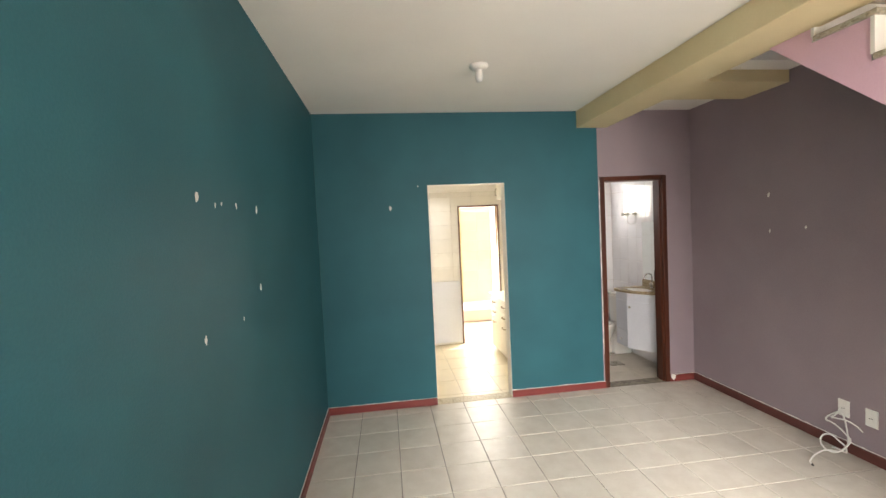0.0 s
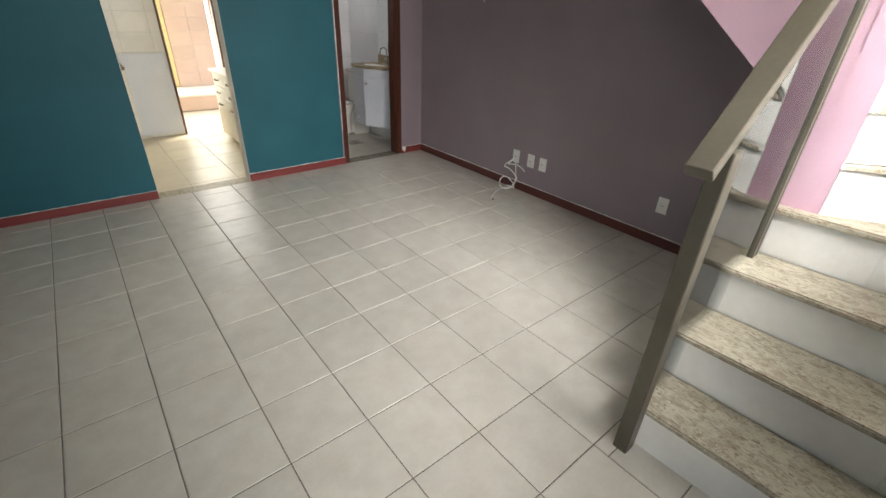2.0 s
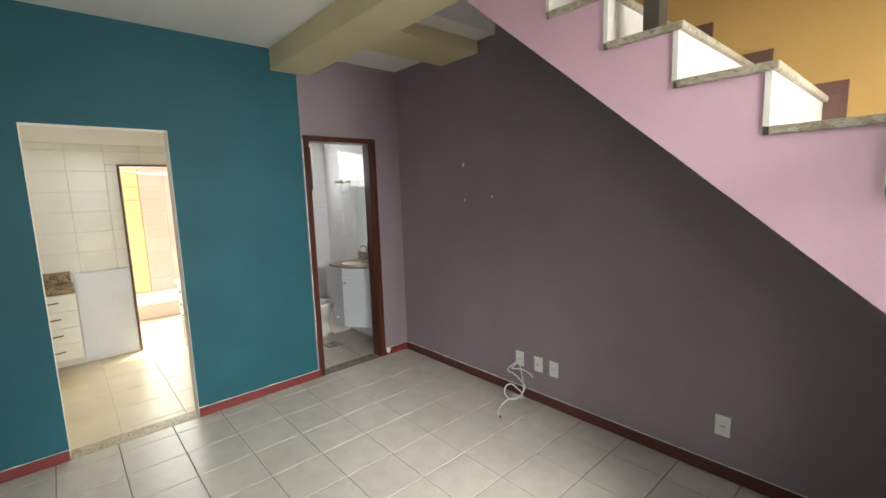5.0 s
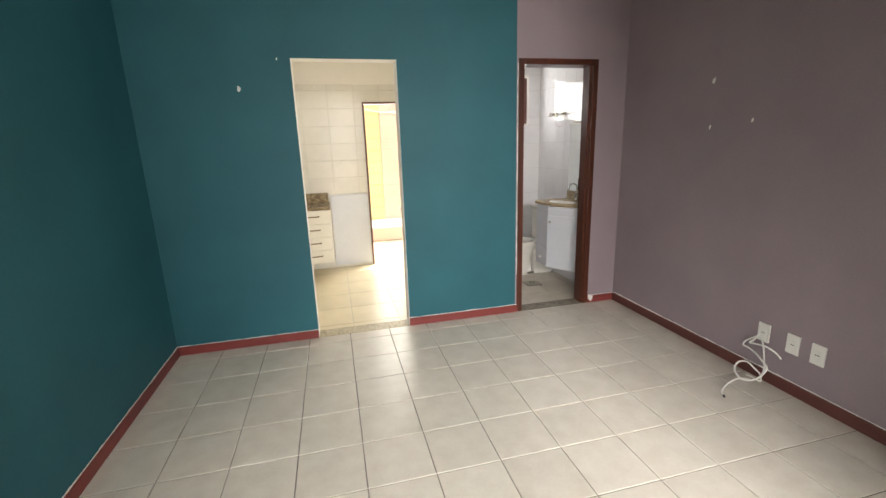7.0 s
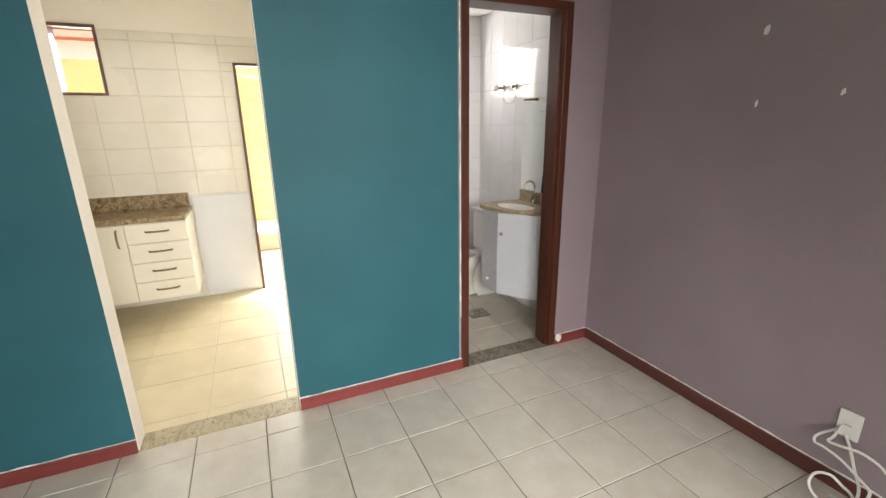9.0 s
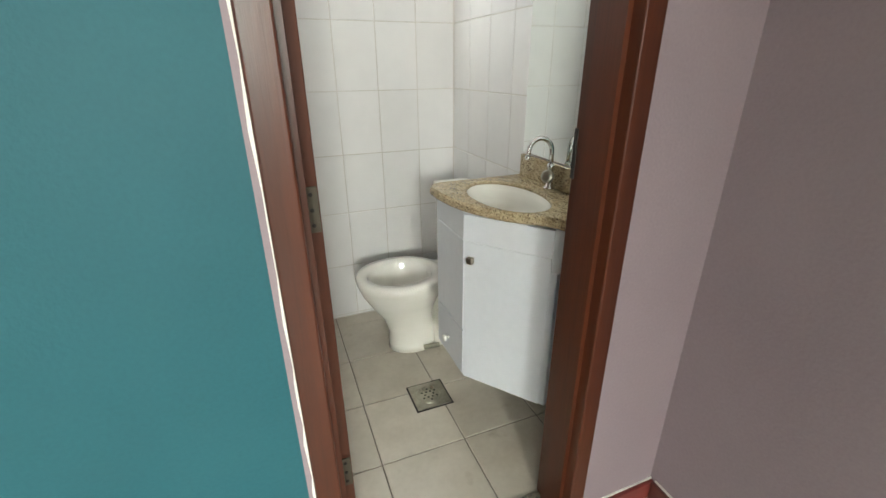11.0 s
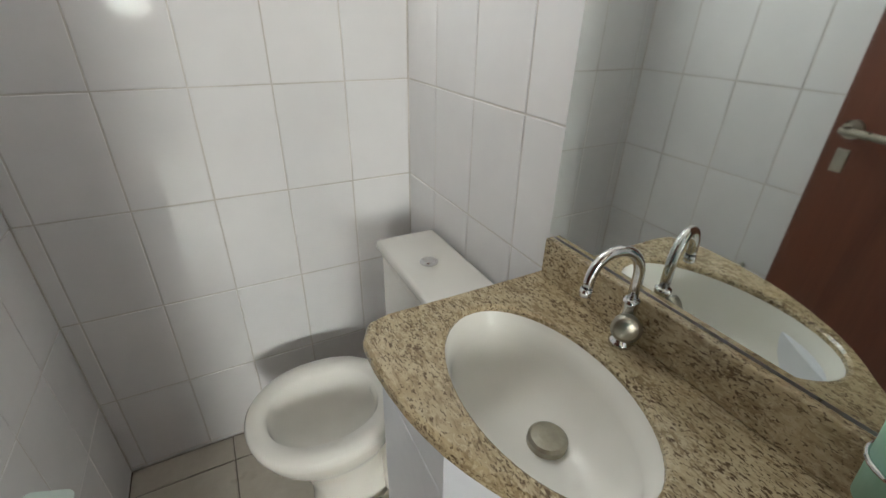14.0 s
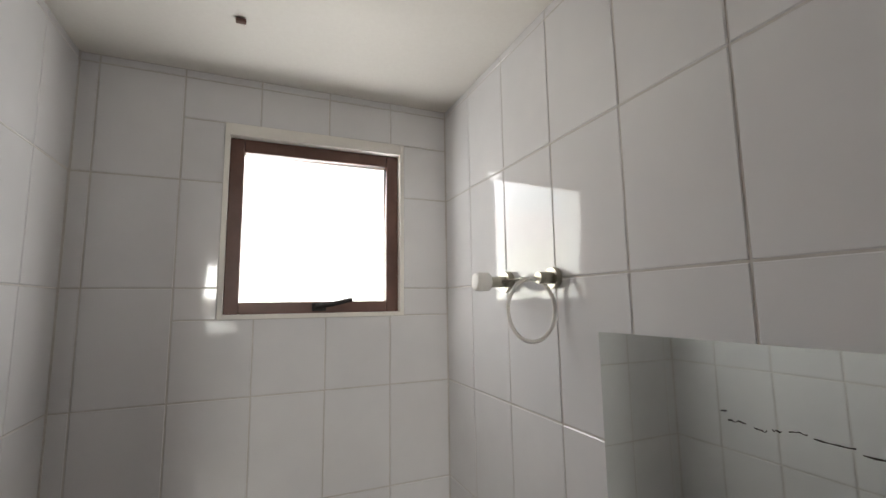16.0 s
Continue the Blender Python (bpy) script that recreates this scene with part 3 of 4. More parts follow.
# grey stone skirting on the window wall
bm = bmesh.new()
xs = [(1, 2.06, 1.99), (2, 2.306, 2.225), (3, 2.573, 2.475), (4, 2.81, 2.74), (5, 3.15, 3.149)]
for (k, x0, c0), (k2, x1, c1) in zip(xs, xs[1:]):
    z0, z1 = LEVEL[k], LEVEL[k2]
    box(bm, c0, c1, -4.5645, -4.543, z0 + 0.0005, z0 + 0.053, 0.006)
    if k2 < 5:
        box(bm, c1, x1 - 0.019, -4.5645, -4.543, z0 + 0.0005, z1 - 0.001, 0.006)
structure(part("trim", bm, "grey_stone"), "grey stone stepped stair skirting below the window", "trim")

# railing
rail = base("stair_railing", 1.965, -3.665, 0, "bronze painted metal stair railing", "railing")
wpart("newel_post", boxed(1.955, 2.015, -3.694, -3.64, 0.0, 1.165, 0.004), "metal", rail)
lower, upper = Vector((1.862, -3.655, 1.122)), Vector((2.755, -3.632, 1.83))
run = upper - lower
bm = bmesh.new()
box(bm, 0.0, run.length, -0.035, 0.035, -0.02, 0.02, 0.004)
side = Vector((0, 0, 1)).cross(run).normalized()
turn = Matrix((run.normalized(), side, run.normalized().cross(side))).transposed().to_4x4()
bmesh.ops.transform(bm, matrix=Matrix.Translation(lower) @ turn, verts=bm.verts)
wpart("handrail", bm, "metal", rail)
wpart("post", boxed(2.66, 2.684, -3.68, -3.65, 0.617, 1.735, 0.003), "metal", rail)
wpart("post", boxed(2.694, 2.714, -3.68, -3.65, 0.617, 1.755, 0.003), "metal", rail)
wpart("upper_post", boxed(2.69, 2.76, -3.652, -3.592, 1.78, 2.60, 0.004), "metal", rail)
bm = bmesh.new()
cyl(bm, (2.691, -3.622, 1.80), (2.684, -3.622, 1.80), 0.006)
wpart("bolt", bm, "steel", rail)
bm = bmesh.new()
q = [(2.016, 0.03), (2.659, 0.28), (2.659, 1.70), (2.016, 1.20)]
loft(bm, [[(x, y, z) for x, z in q] for y in (-3.668, -3.660)])
pg = wpart("glass_panel", bm, "smoked_glass", rail, "greyish glass infill panel")
pg.visible_shadow = False
rail2 = base("stair_railing", 2.79, -2.79, 2.172, "bronze painted metal railing post on the upper steps", "railing")
wpart("post", boxed(2.80, 2.87, -2.83, -2.77, 2.172, 2.598, 0.004), "metal", rail2)

# ---- stair window ----
win = base("window_1", 2.62, -4.585, WZ0, "brown varnished wooden window with a grey metal grille", "window", kind="structure")
wpart("window_frame", boxed(WX1 - 0.05, WX1, -4.66, -4.525, WZ0, WZ1, 0.004), "window_wood", win)
wpart("window_frame", boxed(WX0, WX0 + 0.05, -4.66, -4.525, WZ0, WZ1, 0.004), "window_wood", win)
wpart("window_frame", boxed(WX0 + 0.05, WX1 - 0.05, -4.66, -4.525, WZ1 - 0.05, WZ1, 0.004), "window_wood", win)
wpart("window_frame", boxed(WX0 + 0.05, WX1 - 0.05, -4.66, -4.54, WZ0, WZ0 + 0.03, 0.004), "window_wood", win)
wpart("architrave", boxed(WX1 - 0.005, WX1 + 0.026, -4.5645, -4.495, WZ0, WZ1 + 0.06, 0.004), "window_wood", win)
wpart("window_sill", boxed(WX0 - 0.05, WX1 + 0.02, -4.56, -4.468, WZ0 - 0.06, WZ0 - 0.002, 0.014, 3), "grey_stone", win, "pale stone sill with rounded front")
for i in range(3):
    x0 = WX0 + 0.056 + i * 0.444
    wpart("sash", boxed(x0, x0 + 0.022, -4.62, -4.595, WZ0 + 0.03, WZ1 - 0.05, 0.002), "grille", win)
    wpart("sash", boxed(x0 + 0.412, x0 + 0.434, -4.62, -4.595, WZ0 + 0.03, WZ1 - 0.05, 0.002), "grille", win)
    for j in range(5):
        z = WZ0 + 0.045 + j * 0.243
        wpart("glazing_bar", boxed(x0 + 0.022, x0 + 0.412, -4.617, -4.60, z - 0.009, z + 0.009, 0.002), "grille", win)
    g = wpart("pane", boxed(x0 + 0.01, x0 + 0.425, -4.611, -4.608, WZ0 + 0.035, WZ1 - 0.055), "glass", win)
    g.visible_shadow = False
tagged(part("curtain_rod_piece", tube(bmesh.new(), [(2.62, -4.50, 1.263), (2.92, -4.507, 1.263)], 0.010, 14), "teal_plastic"), "short teal plastic tube lying on the sill", "tube")

# ---- living room fittings ----
lamp = base("ceiling_lamp_holder", 1.287, -1.164, H, "white ceiling rose with an empty lamp socket", "lamp holder")
bm = bmesh.new()
loft(bm, [oval(1.287, -1.164, H - z, r, r, 28) for z, r in ((0.0, 0.062), (0.012, 0.064), (0.026, 0.052), (0.034, 0.034))])
smooth(wpart("rose", bm, "plastic", lamp))
bm = bmesh.new()
loft(bm, [oval(1.287, -1.164, H - z, r, r, 24) for z, r in ((0.034, 0.03), (0.05, 0.022), (0.062, 0.025), (0.10, 0.023), (0.112, 0.019))])
smooth(wpart("socket", bm, "plastic", lamp))


def wall_socket(x, y, z, facing, slots):
    """A 4x2 inch cover plate with a round outlet; facing +1 on the west wall, -1 on the east wall."""
    e = base("wall_socket", x, y, z, "white plastic wall outlet plate", "socket", "wall outlets")
    bm = bmesh.new()
    box(bm, 0.0, facing * 0.009, -0.037, 0.037, -0.058, 0.058, 0.003)
    o = part("cover", bm, "plastic", e)
    bm = bmesh.new()
    box(bm, facing * 0.0092, facing * 0.0125, -0.013, 0.013, -0.022, 0.022, 0.002)
    part("outlet", bm, "plastic", e)
    for s in slots:
        bm = bmesh.new()
        cyl(bm, (facing * 0.0126, s, 0), (facing * 0.0132, s, 0), 0.0028, n=10)
        part("slot", bm, "dark", e)
    return e


for y in (-1.48, -1.655, -1.79, -2.865):
    wall_socket(W, y, 0.305, -1, (-0.008, 0.0, 0.008))
for y, z in ((-1.866, 0.295), (-2.280, 0.292)):
    wall_socket(0.0, y, z, 1, (-0.008, 0.008))

# loose cables: three runs leave one outlet, with a knotted loop and an end on the tiles
def flowing(ctrl, n=8):
    """A smooth run through the given turns of a cable."""
    v = [Vector(p) for p in ctrl]
    v = [v[0] * 2 - v[1]] + v + [v[-1] * 2 - v[-2]]
    out = []
    for a, b, c, d in zip(v, v[1:], v[2:], v[3:]):
        for k in range(n):
            t = k / n
            out.append(tuple(0.5 * (2 * b + (c - a) * t + (2 * a - 5 * b + 4 * c - d) * t * t + (3 * b - a - 3 * c + d) * t ** 3)))
    return out + [tuple(v[-2])]


cables = base("cable_bundle", 3.70, -1.47, 0.26, "tangled white cables hanging from the outlet to the tiles", "cable")
smooth(wpart("cable", tube(bmesh.new(), flowing([(3.699, -1.461, 0.292), (3.66, -1.46, 0.254), (3.63, -1.459, 0.24), (3.62, -1.506, 0.253), (3.64, -1.556, 0.254), (3.66, -1.602, 0.232), (3.67, -1.63, 0.205)]), 0.0052, 8), "plastic", cables))
smooth(wpart("cable", tube(bmesh.new(), flowing([(3.699, -1.477, 0.263), (3.68, -1.509, 0.226), (3.65, -1.547, 0.168), (3.61, -1.586, 0.128), (3.58, -1.592, 0.09), (3.55, -1.56, 0.051), (3.53, -1.52, 0.045), (3.52, -1.487, 0.069), (3.53, -1.469, 0.1), (3.55, -1.476, 0.133), (3.57, -1.511, 0.145), (3.59, -1.547, 0.114), (3.60, -1.575, 0.091), (3.575, -1.60, 0.065), (3.55, -1.57, 0.08), (3.555, -1.53, 0.07)]), 0.0052, 8), "plastic", cables))
smooth(wpart("cable", tube(bmesh.new(), flowing([(3.699, -1.455, 0.275), (3.66, -1.41, 0.225), (3.64, -1.414, 0.201), (3.63, -1.454, 0.205), (3.62, -1.515, 0.196), (3.60, -1.582, 0.174), (3.58, -1.623, 0.161), (3.56, -1.623, 0.126), (3.54, -1.588, 0.073), (3.52, -1.545, 0.061), (3.491, -1.522, 0.05), (3.422, -1.525, 0.03), (3.353, -1.555, 0.012), (3.33, -1.592, 0.008)]), 0.0052, 8), "plastic", cables))
smooth(wpart("plug_tip", tube(bmesh.new(), [(3.333, -1.587, 0.008), (3.324, -1.602, 0.0075)], 0.0062, 10), "dark", cables, "dark cable end"))


def chip(x, y, z, axis, s, seed):
    """A spot where paint broke away and shows the white plaster."""
    rnd = random.Random(seed)
    bm = bmesh.new()
    ring = []
    for k in range(9):
        a, r = k * math.tau / 9, s * (0.55 + 0.6 * rnd.random())
        u, v = r * math.cos(a) * 0.8, r * math.sin(a) * 1.25
        ring.append((u, v))
    sgn = {"w": 1, "e": -1, "n": -1}[axis]
    if axis in "we":
        rings = [[(x + sgn * d, y + u * q, z + v * q) for u, v in ring] for d, q in ((0.0004, 1.0), (0.002, 0.9))]
    else:
        rings = [[(x + u * q, y + sgn * d, z + v * q) for u, v in ring] for d, q in ((0.0004, 1.0), (0.002, 0.9))]
    loft(bm, rings)
    return tagged(part("paint_chip", bm, "plaster"), "small white spot of filler on the painted wall", "paint chip", "wall chips")


for i, (y, z, s) in enumerate(((-2.521, 1.824, 0.018), (-2.368, 1.805, 0.008), (-2.306, 1.814, 0.008), (-2.143, 1.817, 0.012), (-1.858, 1.818, 0.018), (-1.87, 1.439, 0.016), (-2.141, 1.342, 0.009), (-2.528, 1.345, 0.016))):
    chip(0.0, y, z, "w", s, i)
chip(0.666, 0.0, 1.894, "n", 0.016, 20)
chip(0.932, 0.0, 2.088, "n", 0.007, 21)
for i, (y, z, s) in enumerate(((-0.902, 1.835, 0.019), (-0.908, 1.54, 0.014), (-1.212, 1.567, 0.012))):
    chip(W, y, z, "e", s, 30 + i)

# ---- bathroom door ----
door = base("door_1", 2.78, 0.13, 0, "open reddish-brown wooden bathroom door in a dark red frame", "door", kind="structure")
wpart("door_frame", boxed(BX0 - 0.004, BX0 + 0.045, -0.012, 0.142, 0.006, BZ, 0.004), "frame_wood", door)
wpart("door_frame", boxed(BX1 - 0.045, BX1 + 0.004, -0.012, 0.142, 0.006, BZ, 0.004), "frame_wood", door)
wpart("door_frame", boxed(BX0 + 0.045, BX1 - 0.045, -0.012, 0.142, BZ - 0.045, BZ, 0.004), "frame_wood", door)
wpart("door_stop", boxed(BX0 + 0.045, BX0 + 0.057, 0.02, 0.10, 0.006, BZ - 0.045), "frame_wood", door)
wpart("door_stop", boxed(BX1 - 0.057, BX1 - 0.045, 0.02, 0.10, 0.006, BZ - 0.045), "frame_wood", door)
wpart("strike_plate", boxed(BX1 - 0.059, BX1 - 0.0565, 0.116, 0.127, 1.04, 1.15), "dark", door)
leafm = pose(2.817, 0.146, 0, 0, 0, 97.6)
bm = boxed(0.0, 0.60, 0.0, 0.035, 0.012, 2.065, 0.003)
bmesh.ops.transform(bm, matrix=leafm, verts=bm.verts)
leaf = wpart("door_leaf", bm, "leaf_wood", door, "stained reddish-brown door leaf")
for zc in (0.35, 1.03, 1.75):
    bm = bmesh.new()
    cyl(bm, (2.781, 0.1495, zc - 0.045), (2.781, 0.1495, zc + 0.045), 0.006, n=12)
    box(bm, 2.785, 2.814, 0.1385, 0.1412, zc - 0.045, zc + 0.045, 0.001)
    wpart("hinge", bm, "metal", door)
    for dz in (-0.03, 0.0, 0.03):
        bm = bmesh.new()
        cyl(bm, (2.801, 0.1384, zc + dz), (2.801, 0.1372, zc + dz), 0.004, n=10)
        wpart("hinge_screw", bm, "dark", door)
for side in (-1, 1):
    bm = bmesh.new()
    y0 = -0.0005 if side < 0 else 0.0355
    d = side
    cyl(bm, (0.55, y0, 1.11), (0.55, y0 + d * 0.008, 1.11), 0.024, n=22)
    box(bm, 0.535, 0.565, min(y0, y0 + d * 0.004), max(y0, y0 + d * 0.004), 1.00, 1.06, 0.002)
    cyl(bm, (0.55, y0 + d * 0.008, 1.11), (0.55, y0 + d * 0.045, 1.11), 0.009, n=14)
    tube(bm, [(0.555, y0 + d * 0.045, 1.11), (0.52, y0 + d * 0.047, 1.111), (0.47, y0 + d * 0.045, 1.108), (0.445, y0 + d * 0.042, 1.106)], 0.009, 12)
    bmesh.ops.transform(bm, matrix=leafm, verts=bm.verts)
    wpart("handle", bm, "steel", leaf, "dull metal lever handle")

# ---- structure: bathroom ----
TX0, TX1, TY0, TY1, TZ = 2.64, 3.65, 0.13, 1.455, 2.36
TD, TG = 0.006, 0.0016
bwin = (2.98, 3.50, 1.672, 2.220)
beast = structure(part("wall_bath_east", boxed(TX1 + TG, 3.709, TY0, 1.60, -0.05, 2.76), "wall_grout"), "white tiled bathroom wall with mirror")
bwest = structure(part("wall_bath_west", boxed(2.53, TX0 - TG, TY0, 2.1, -0.05, 2.76), ["wall_grout"]), "white tiled bathroom wall")
bnorth = plate("wall_bath_north", "y", TY1 + TG, 1.60, (TX0 - TG, TX1 + TG), (-0.05, 2.76), [bwin], ["wall_grout", "white"], lambda c, n: "wall_grout" if n.y < -0.5 else "white")
structure(bnorth, "white tiled bathroom wall with a window")
bsouth = plate("wall_bath_south", "y", TY0 + 0.001, TY0 + 0.012, (TX0 - TD, TX1 + TD), (-0.05, 2.5), [(BX0, BX1, -0.06, BZ)], ["wall_grout"], lambda c, n: "wall_grout")
structure(bsouth, "white tiled wall around the bathroom door")
structure(part("ceiling_bath", boxed(TX0 - 0.1, 3.709, 0.13, 1.60, TZ, TZ + 0.12), "white"), "white painted bathroom ceiling", "ceiling")
bfloor = structure(part("floor_bath", boxed(2.53, 3.71, 0.13, 1.60, -0.15, -0.004), "grout"), "greyish beige bathroom floor tiles", "floor")

# grout beads in the tiled corners
for cx, cy in ((TX0, TY1), (TX1, TY1)):
    structure(part("trim", boxed(cx - 0.0035, cx + 0.0035, cy - 0.0035, cy + 0.0035, 0.0, TZ), "wall_grout"), "pale grout bead in the tiled corner", "trim")
# bathroom window
bw = base("window_2", 3.24, 1.53, 1.672, "small brown metal top-hung bathroom window", "window", kind="structure")
x0, x1, z0, z1 = *bwin[:3], bwin[3] - 0.022
for q in ((x0 + 0.012, x0 + 0.05, z0 + 0.012, z1 - 0.012), (x1 - 0.05, x1 - 0.012, z0 + 0.012, z1 - 0.012), (x0 + 0.05, x1 - 0.05, z1 - 0.05, z1 - 0.012), (x0 + 0.05, x1 - 0.05, z0 + 0.012, z0 + 0.045)):
    wpart("window_frame", boxed(q[0], q[1], 1.475, 1.515, q[2], q[3], 0.003), "stair_skirt", bw)
for q in ((x0, x0 + 0.012, z0, bwin[3]), (x1 - 0.012, x1, z0, bwin[3]), (x0 + 0.012, x1 - 0.012, z1 - 0.012, bwin[3]), (x0 + 0.012, x1 - 0.012, z0, z0 + 0.012)):
    wpart("reveal_strip", boxed(q[0], q[1], 1.449, 1.60, q[2], q[3], 0.001), "white", bw)
g = wpart("pane", boxed(x0 + 0.045, x1 - 0.045, 1.493, 1.497, z0 + 0.04, z1 - 0.045), "glass", bw)
g.visible_shadow = False
bm = bmesh.new()
box(bm, 3.225, 3.265, 1.455, 1.475, z0 + 0.018, z0 + 0.042, 0.003)
tube(bm, [(3.235, 1.455, z0 + 0.03), (3.28, 1.44, z0 + 0.037), (3.335, 1.43, z0 + 0.05)], 0.0065, 10)
wpart("latch", bm, "dark", bw, "dark window latch")

# mirror
mirror = base("mirror", 3.645, 0.45, 1.0, "frameless wall mirror above the vanity", "mirror")
wpart("mirror_glass", boxed(3.6440, 3.6475, 0.142, 0.764, 0.974, 1.654), "mirror", mirror)

# vanity cabinet
CT = 0.89
curve = [(3.645, 0.768), (3.29, 0.768), (3.262, 0.757), (3.247, 0.735), (3.244, 0.68), (3.247, 0.62), (3.257, 0.55), (3.279, 0.475), (3.32, 0.395), (3.364, 0.338), (3.412, 0.298), (3.447, 0.262), (3.464, 0.225), (3.468, 0.19), (3.472, 0.146), (3.645, 0.146)]


def refine(p, closed, n=2):
    for _ in range(n):
        q = [p[0]]
        for a, b in zip(p, p[1:]):
            q += [(a[0] * 0.75 + b[0] * 0.25, a[1] * 0.75 + b[1] * 0.25), (a[0] * 0.25 + b[0] * 0.75, a[1] * 0.25 + b[1] * 0.75)]
        p = q + [p[-1]]
    return p


edge = [curve[0]] + refine(curve[1:-1], False, 1) + [curve[-1]]
SC = (3.441, 0.524)


def sink_ring(z, s, n=48):
    a = radians(-2)
    out = []
    for k in range(n):
        t = k * math.tau / n
        u, v = 0.117 * s * math.cos(t), 0.191 * s * math.sin(t)
        out.append((SC[0] + u * math.cos(a) - v * math.sin(a), SC[1] + u * math.sin(a) + v * math.cos(a), z))
    return out


counter = base("stone_countertop", 3.45, 0.46, CT - 0.03, "speckled beige granite vanity top with curved front", "countertop")
bm = bmesh.new()
hole = sink_ring(CT, 1.0)


def rim_of(z):
    """The slab's outline matched to the hole's points by angle from the basin's centre."""
    out = []
    loop = edge
    for hx, hy, _ in hole:
        d = Vector((hx - SC[0], hy - SC[1]))
        best = None
        for (ax, ay), (bx, by) in zip(loop, loop[1:] + loop[:1]):
            ex, ey = bx - ax, by - ay
            den = d.x * ey - d.y * ex
            if abs(den) < 1e-9:
                continue
            t = ((ax - SC[0]) * ey - (ay - SC[1]) * ex) / den
            s = ((ax - SC[0]) * d.y - (ay - SC[1]) * d.x) / den
            if t > 0 and -1e-6 <= s <= 1 + 1e-6 and (best is None or t < best):
                best = t
        out.append((SC[0] + d.x * best, SC[1] + d.y * best, z))
    return out


# the far corners of the slab are kept by snapping the nearest outline points
def snapped(ring):
    ring = list(ring)
    for c in (curve[0], curve[-1], curve[-2]):
        i = min(range(len(ring)), key=lambda k: (ring[k][0] - c[0]) ** 2 + (ring[k][1] - c[1]) ** 2)
        ring[i] = (c[0], c[1], ring[i][2])
    return ring


def shrink(ring, d, z):
    return [(min(x + d * (SC[0] - x) / max(0.05, math.hypot(x - SC[0], y - SC[1])), 3.645), y + d * (SC[1] - y) / max(0.05, math.hypot(x - SC[0], y - SC[1])), z) for x, y, _ in ring]


rim = snapped(rim_of(CT))
loft(bm, [sink_ring(CT - 0.03, 1.0), sink_ring(CT - 0.004, 1.0), sink_ring(CT, 1.03), shrink(rim, 0.006, CT), shrink(rim, 0.0, CT - 0.008), shrink(rim, 0.0, CT - 0.024), shrink(rim, 0.006, CT - 0.03), sink_ring(CT - 0.03, 1.0)], False, False)
wpart("slab", bm, "granite", counter)
wpart("backsplash", boxed(3.627, 3.6435, 0.146, 0.754, CT + 0.0005, CT + 0.081, 0.003), "granite", counter)
basin = base("sink_basin", SC[0], SC[1], CT - 0.16, "white oval undermounted ceramic basin with chrome drain", "sink")
bm = bmesh.new()
rings = [sink_ring(CT - 0.012, 0.998), sink_ring(CT - 0.026, 0.965), sink_ring(CT - 0.033, 0.93)]
for k in range(1, 9):
    t = k / 9
    rings.append(sink_ring(CT - 0.031 - 0.115 * math.sin(t * math.pi / 2) ** 0.8, 0.91 * math.cos(t * math.pi / 2) ** 0.7 + 0.02))
loft(bm, rings, False, True)
smooth(wpart("bowl", bm, "ceramic", basin))
bm = bmesh.new()
loft(bm, [oval(SC[0] + 0.034, SC[1] - 0.004, CT - 0.1435 + z, r, r, 24) for z, r in ((0.0, 0.033), (0.010, 0.032), (0.014, 0.027), (0.016, 0.014))])
wpart("drain_cap", bm, "steel", basin, "chrome plug drain")

vanity = base("vanity_cabinet", 3.45, 0.45, 0.25, "white laminate vanity cabinet with angled door and open niche", "cabinet")
VB, VT = 0.23, CT - 0.035
plan = [(3.64, 0.748), (3.282, 0.748), (3.280, 0.505), (3.455, 0.270), (3.50, 0.170), (3.64, 0.165)]
bm = bmesh.new()
prism(bm, [(x + 0.018, y) if i in (1, 2) else (x + 0.012, y + 0.012) if i == 3 else (x, y) for i, (x, y) in enumerate(plan)][:4] + [(3.64, 0.275)], VB, 0.70)
wpart("body", bm, "laminate", vanity)


def panel(a, b, z0, z1, t=0.018, inset=0.0):
    """A board standing on the plan line from a to b, with its face outwards."""
    a, b = Vector((a[0], a[1], 0)), Vector((b[0], b[1], 0))
    e = (b - a).normalized()
    n = Vector((-e.y, e.x, 0))
    a, b = a + e * inset, b - e * inset
    bm = bmesh.new()
    vs = box(bm, 0, (b - a).length, 0, t, z0, z1, 0.0015, 1)
    m = Matrix((e, n, Vector((0, 0, 1)))).transposed().to_4x4()
    m.translation = a
    bmesh.ops.transform(bm, matrix=m, verts=bm.verts)
    return bm


wpart("side_panel", panel(plan[0], plan[1], VB, VT, 0.016), "laminate", vanity)
wpart("fascia", panel(plan[1], plan[2], 0.7615, VT, 0.018), "laminate", vanity)
wpart("fascia", panel(plan[3], plan[4], 0.72, VT, 0.018), "laminate", vanity)
wpart("narrow_door", panel(plan[1], plan[2], 0.42, 0.760, 0.018, 0.002), "laminate", vanity)
nd = wpart("narrow_door", panel(plan[1], plan[2], VB, 0.416, 0.018, 0.002), "laminate", vanity)
wpart("fascia", panel(plan[2], plan[3], 0.7605, VT - 0.006, 0.018), "laminate", vanity)
vd = wpart("door", panel(plan[2], plan[3], VB - 0.005, 0.7598, 0.018, 0.002), "laminate", vanity)
e1 = (Vector((*plan[3], 0)) - Vector((*plan[2], 0))).normalized()
n1 = Vector((-e1.y, e1.x, 0))
if n1.x > 0:
    n1 = -n1
kp = Vector((*plan[2], 0.70)) + e1 * 0.03
bm = bmesh.new()
box(bm, -0.011, 0.011, 0.0, 0.018, -0.011, 0.011, 0.003)
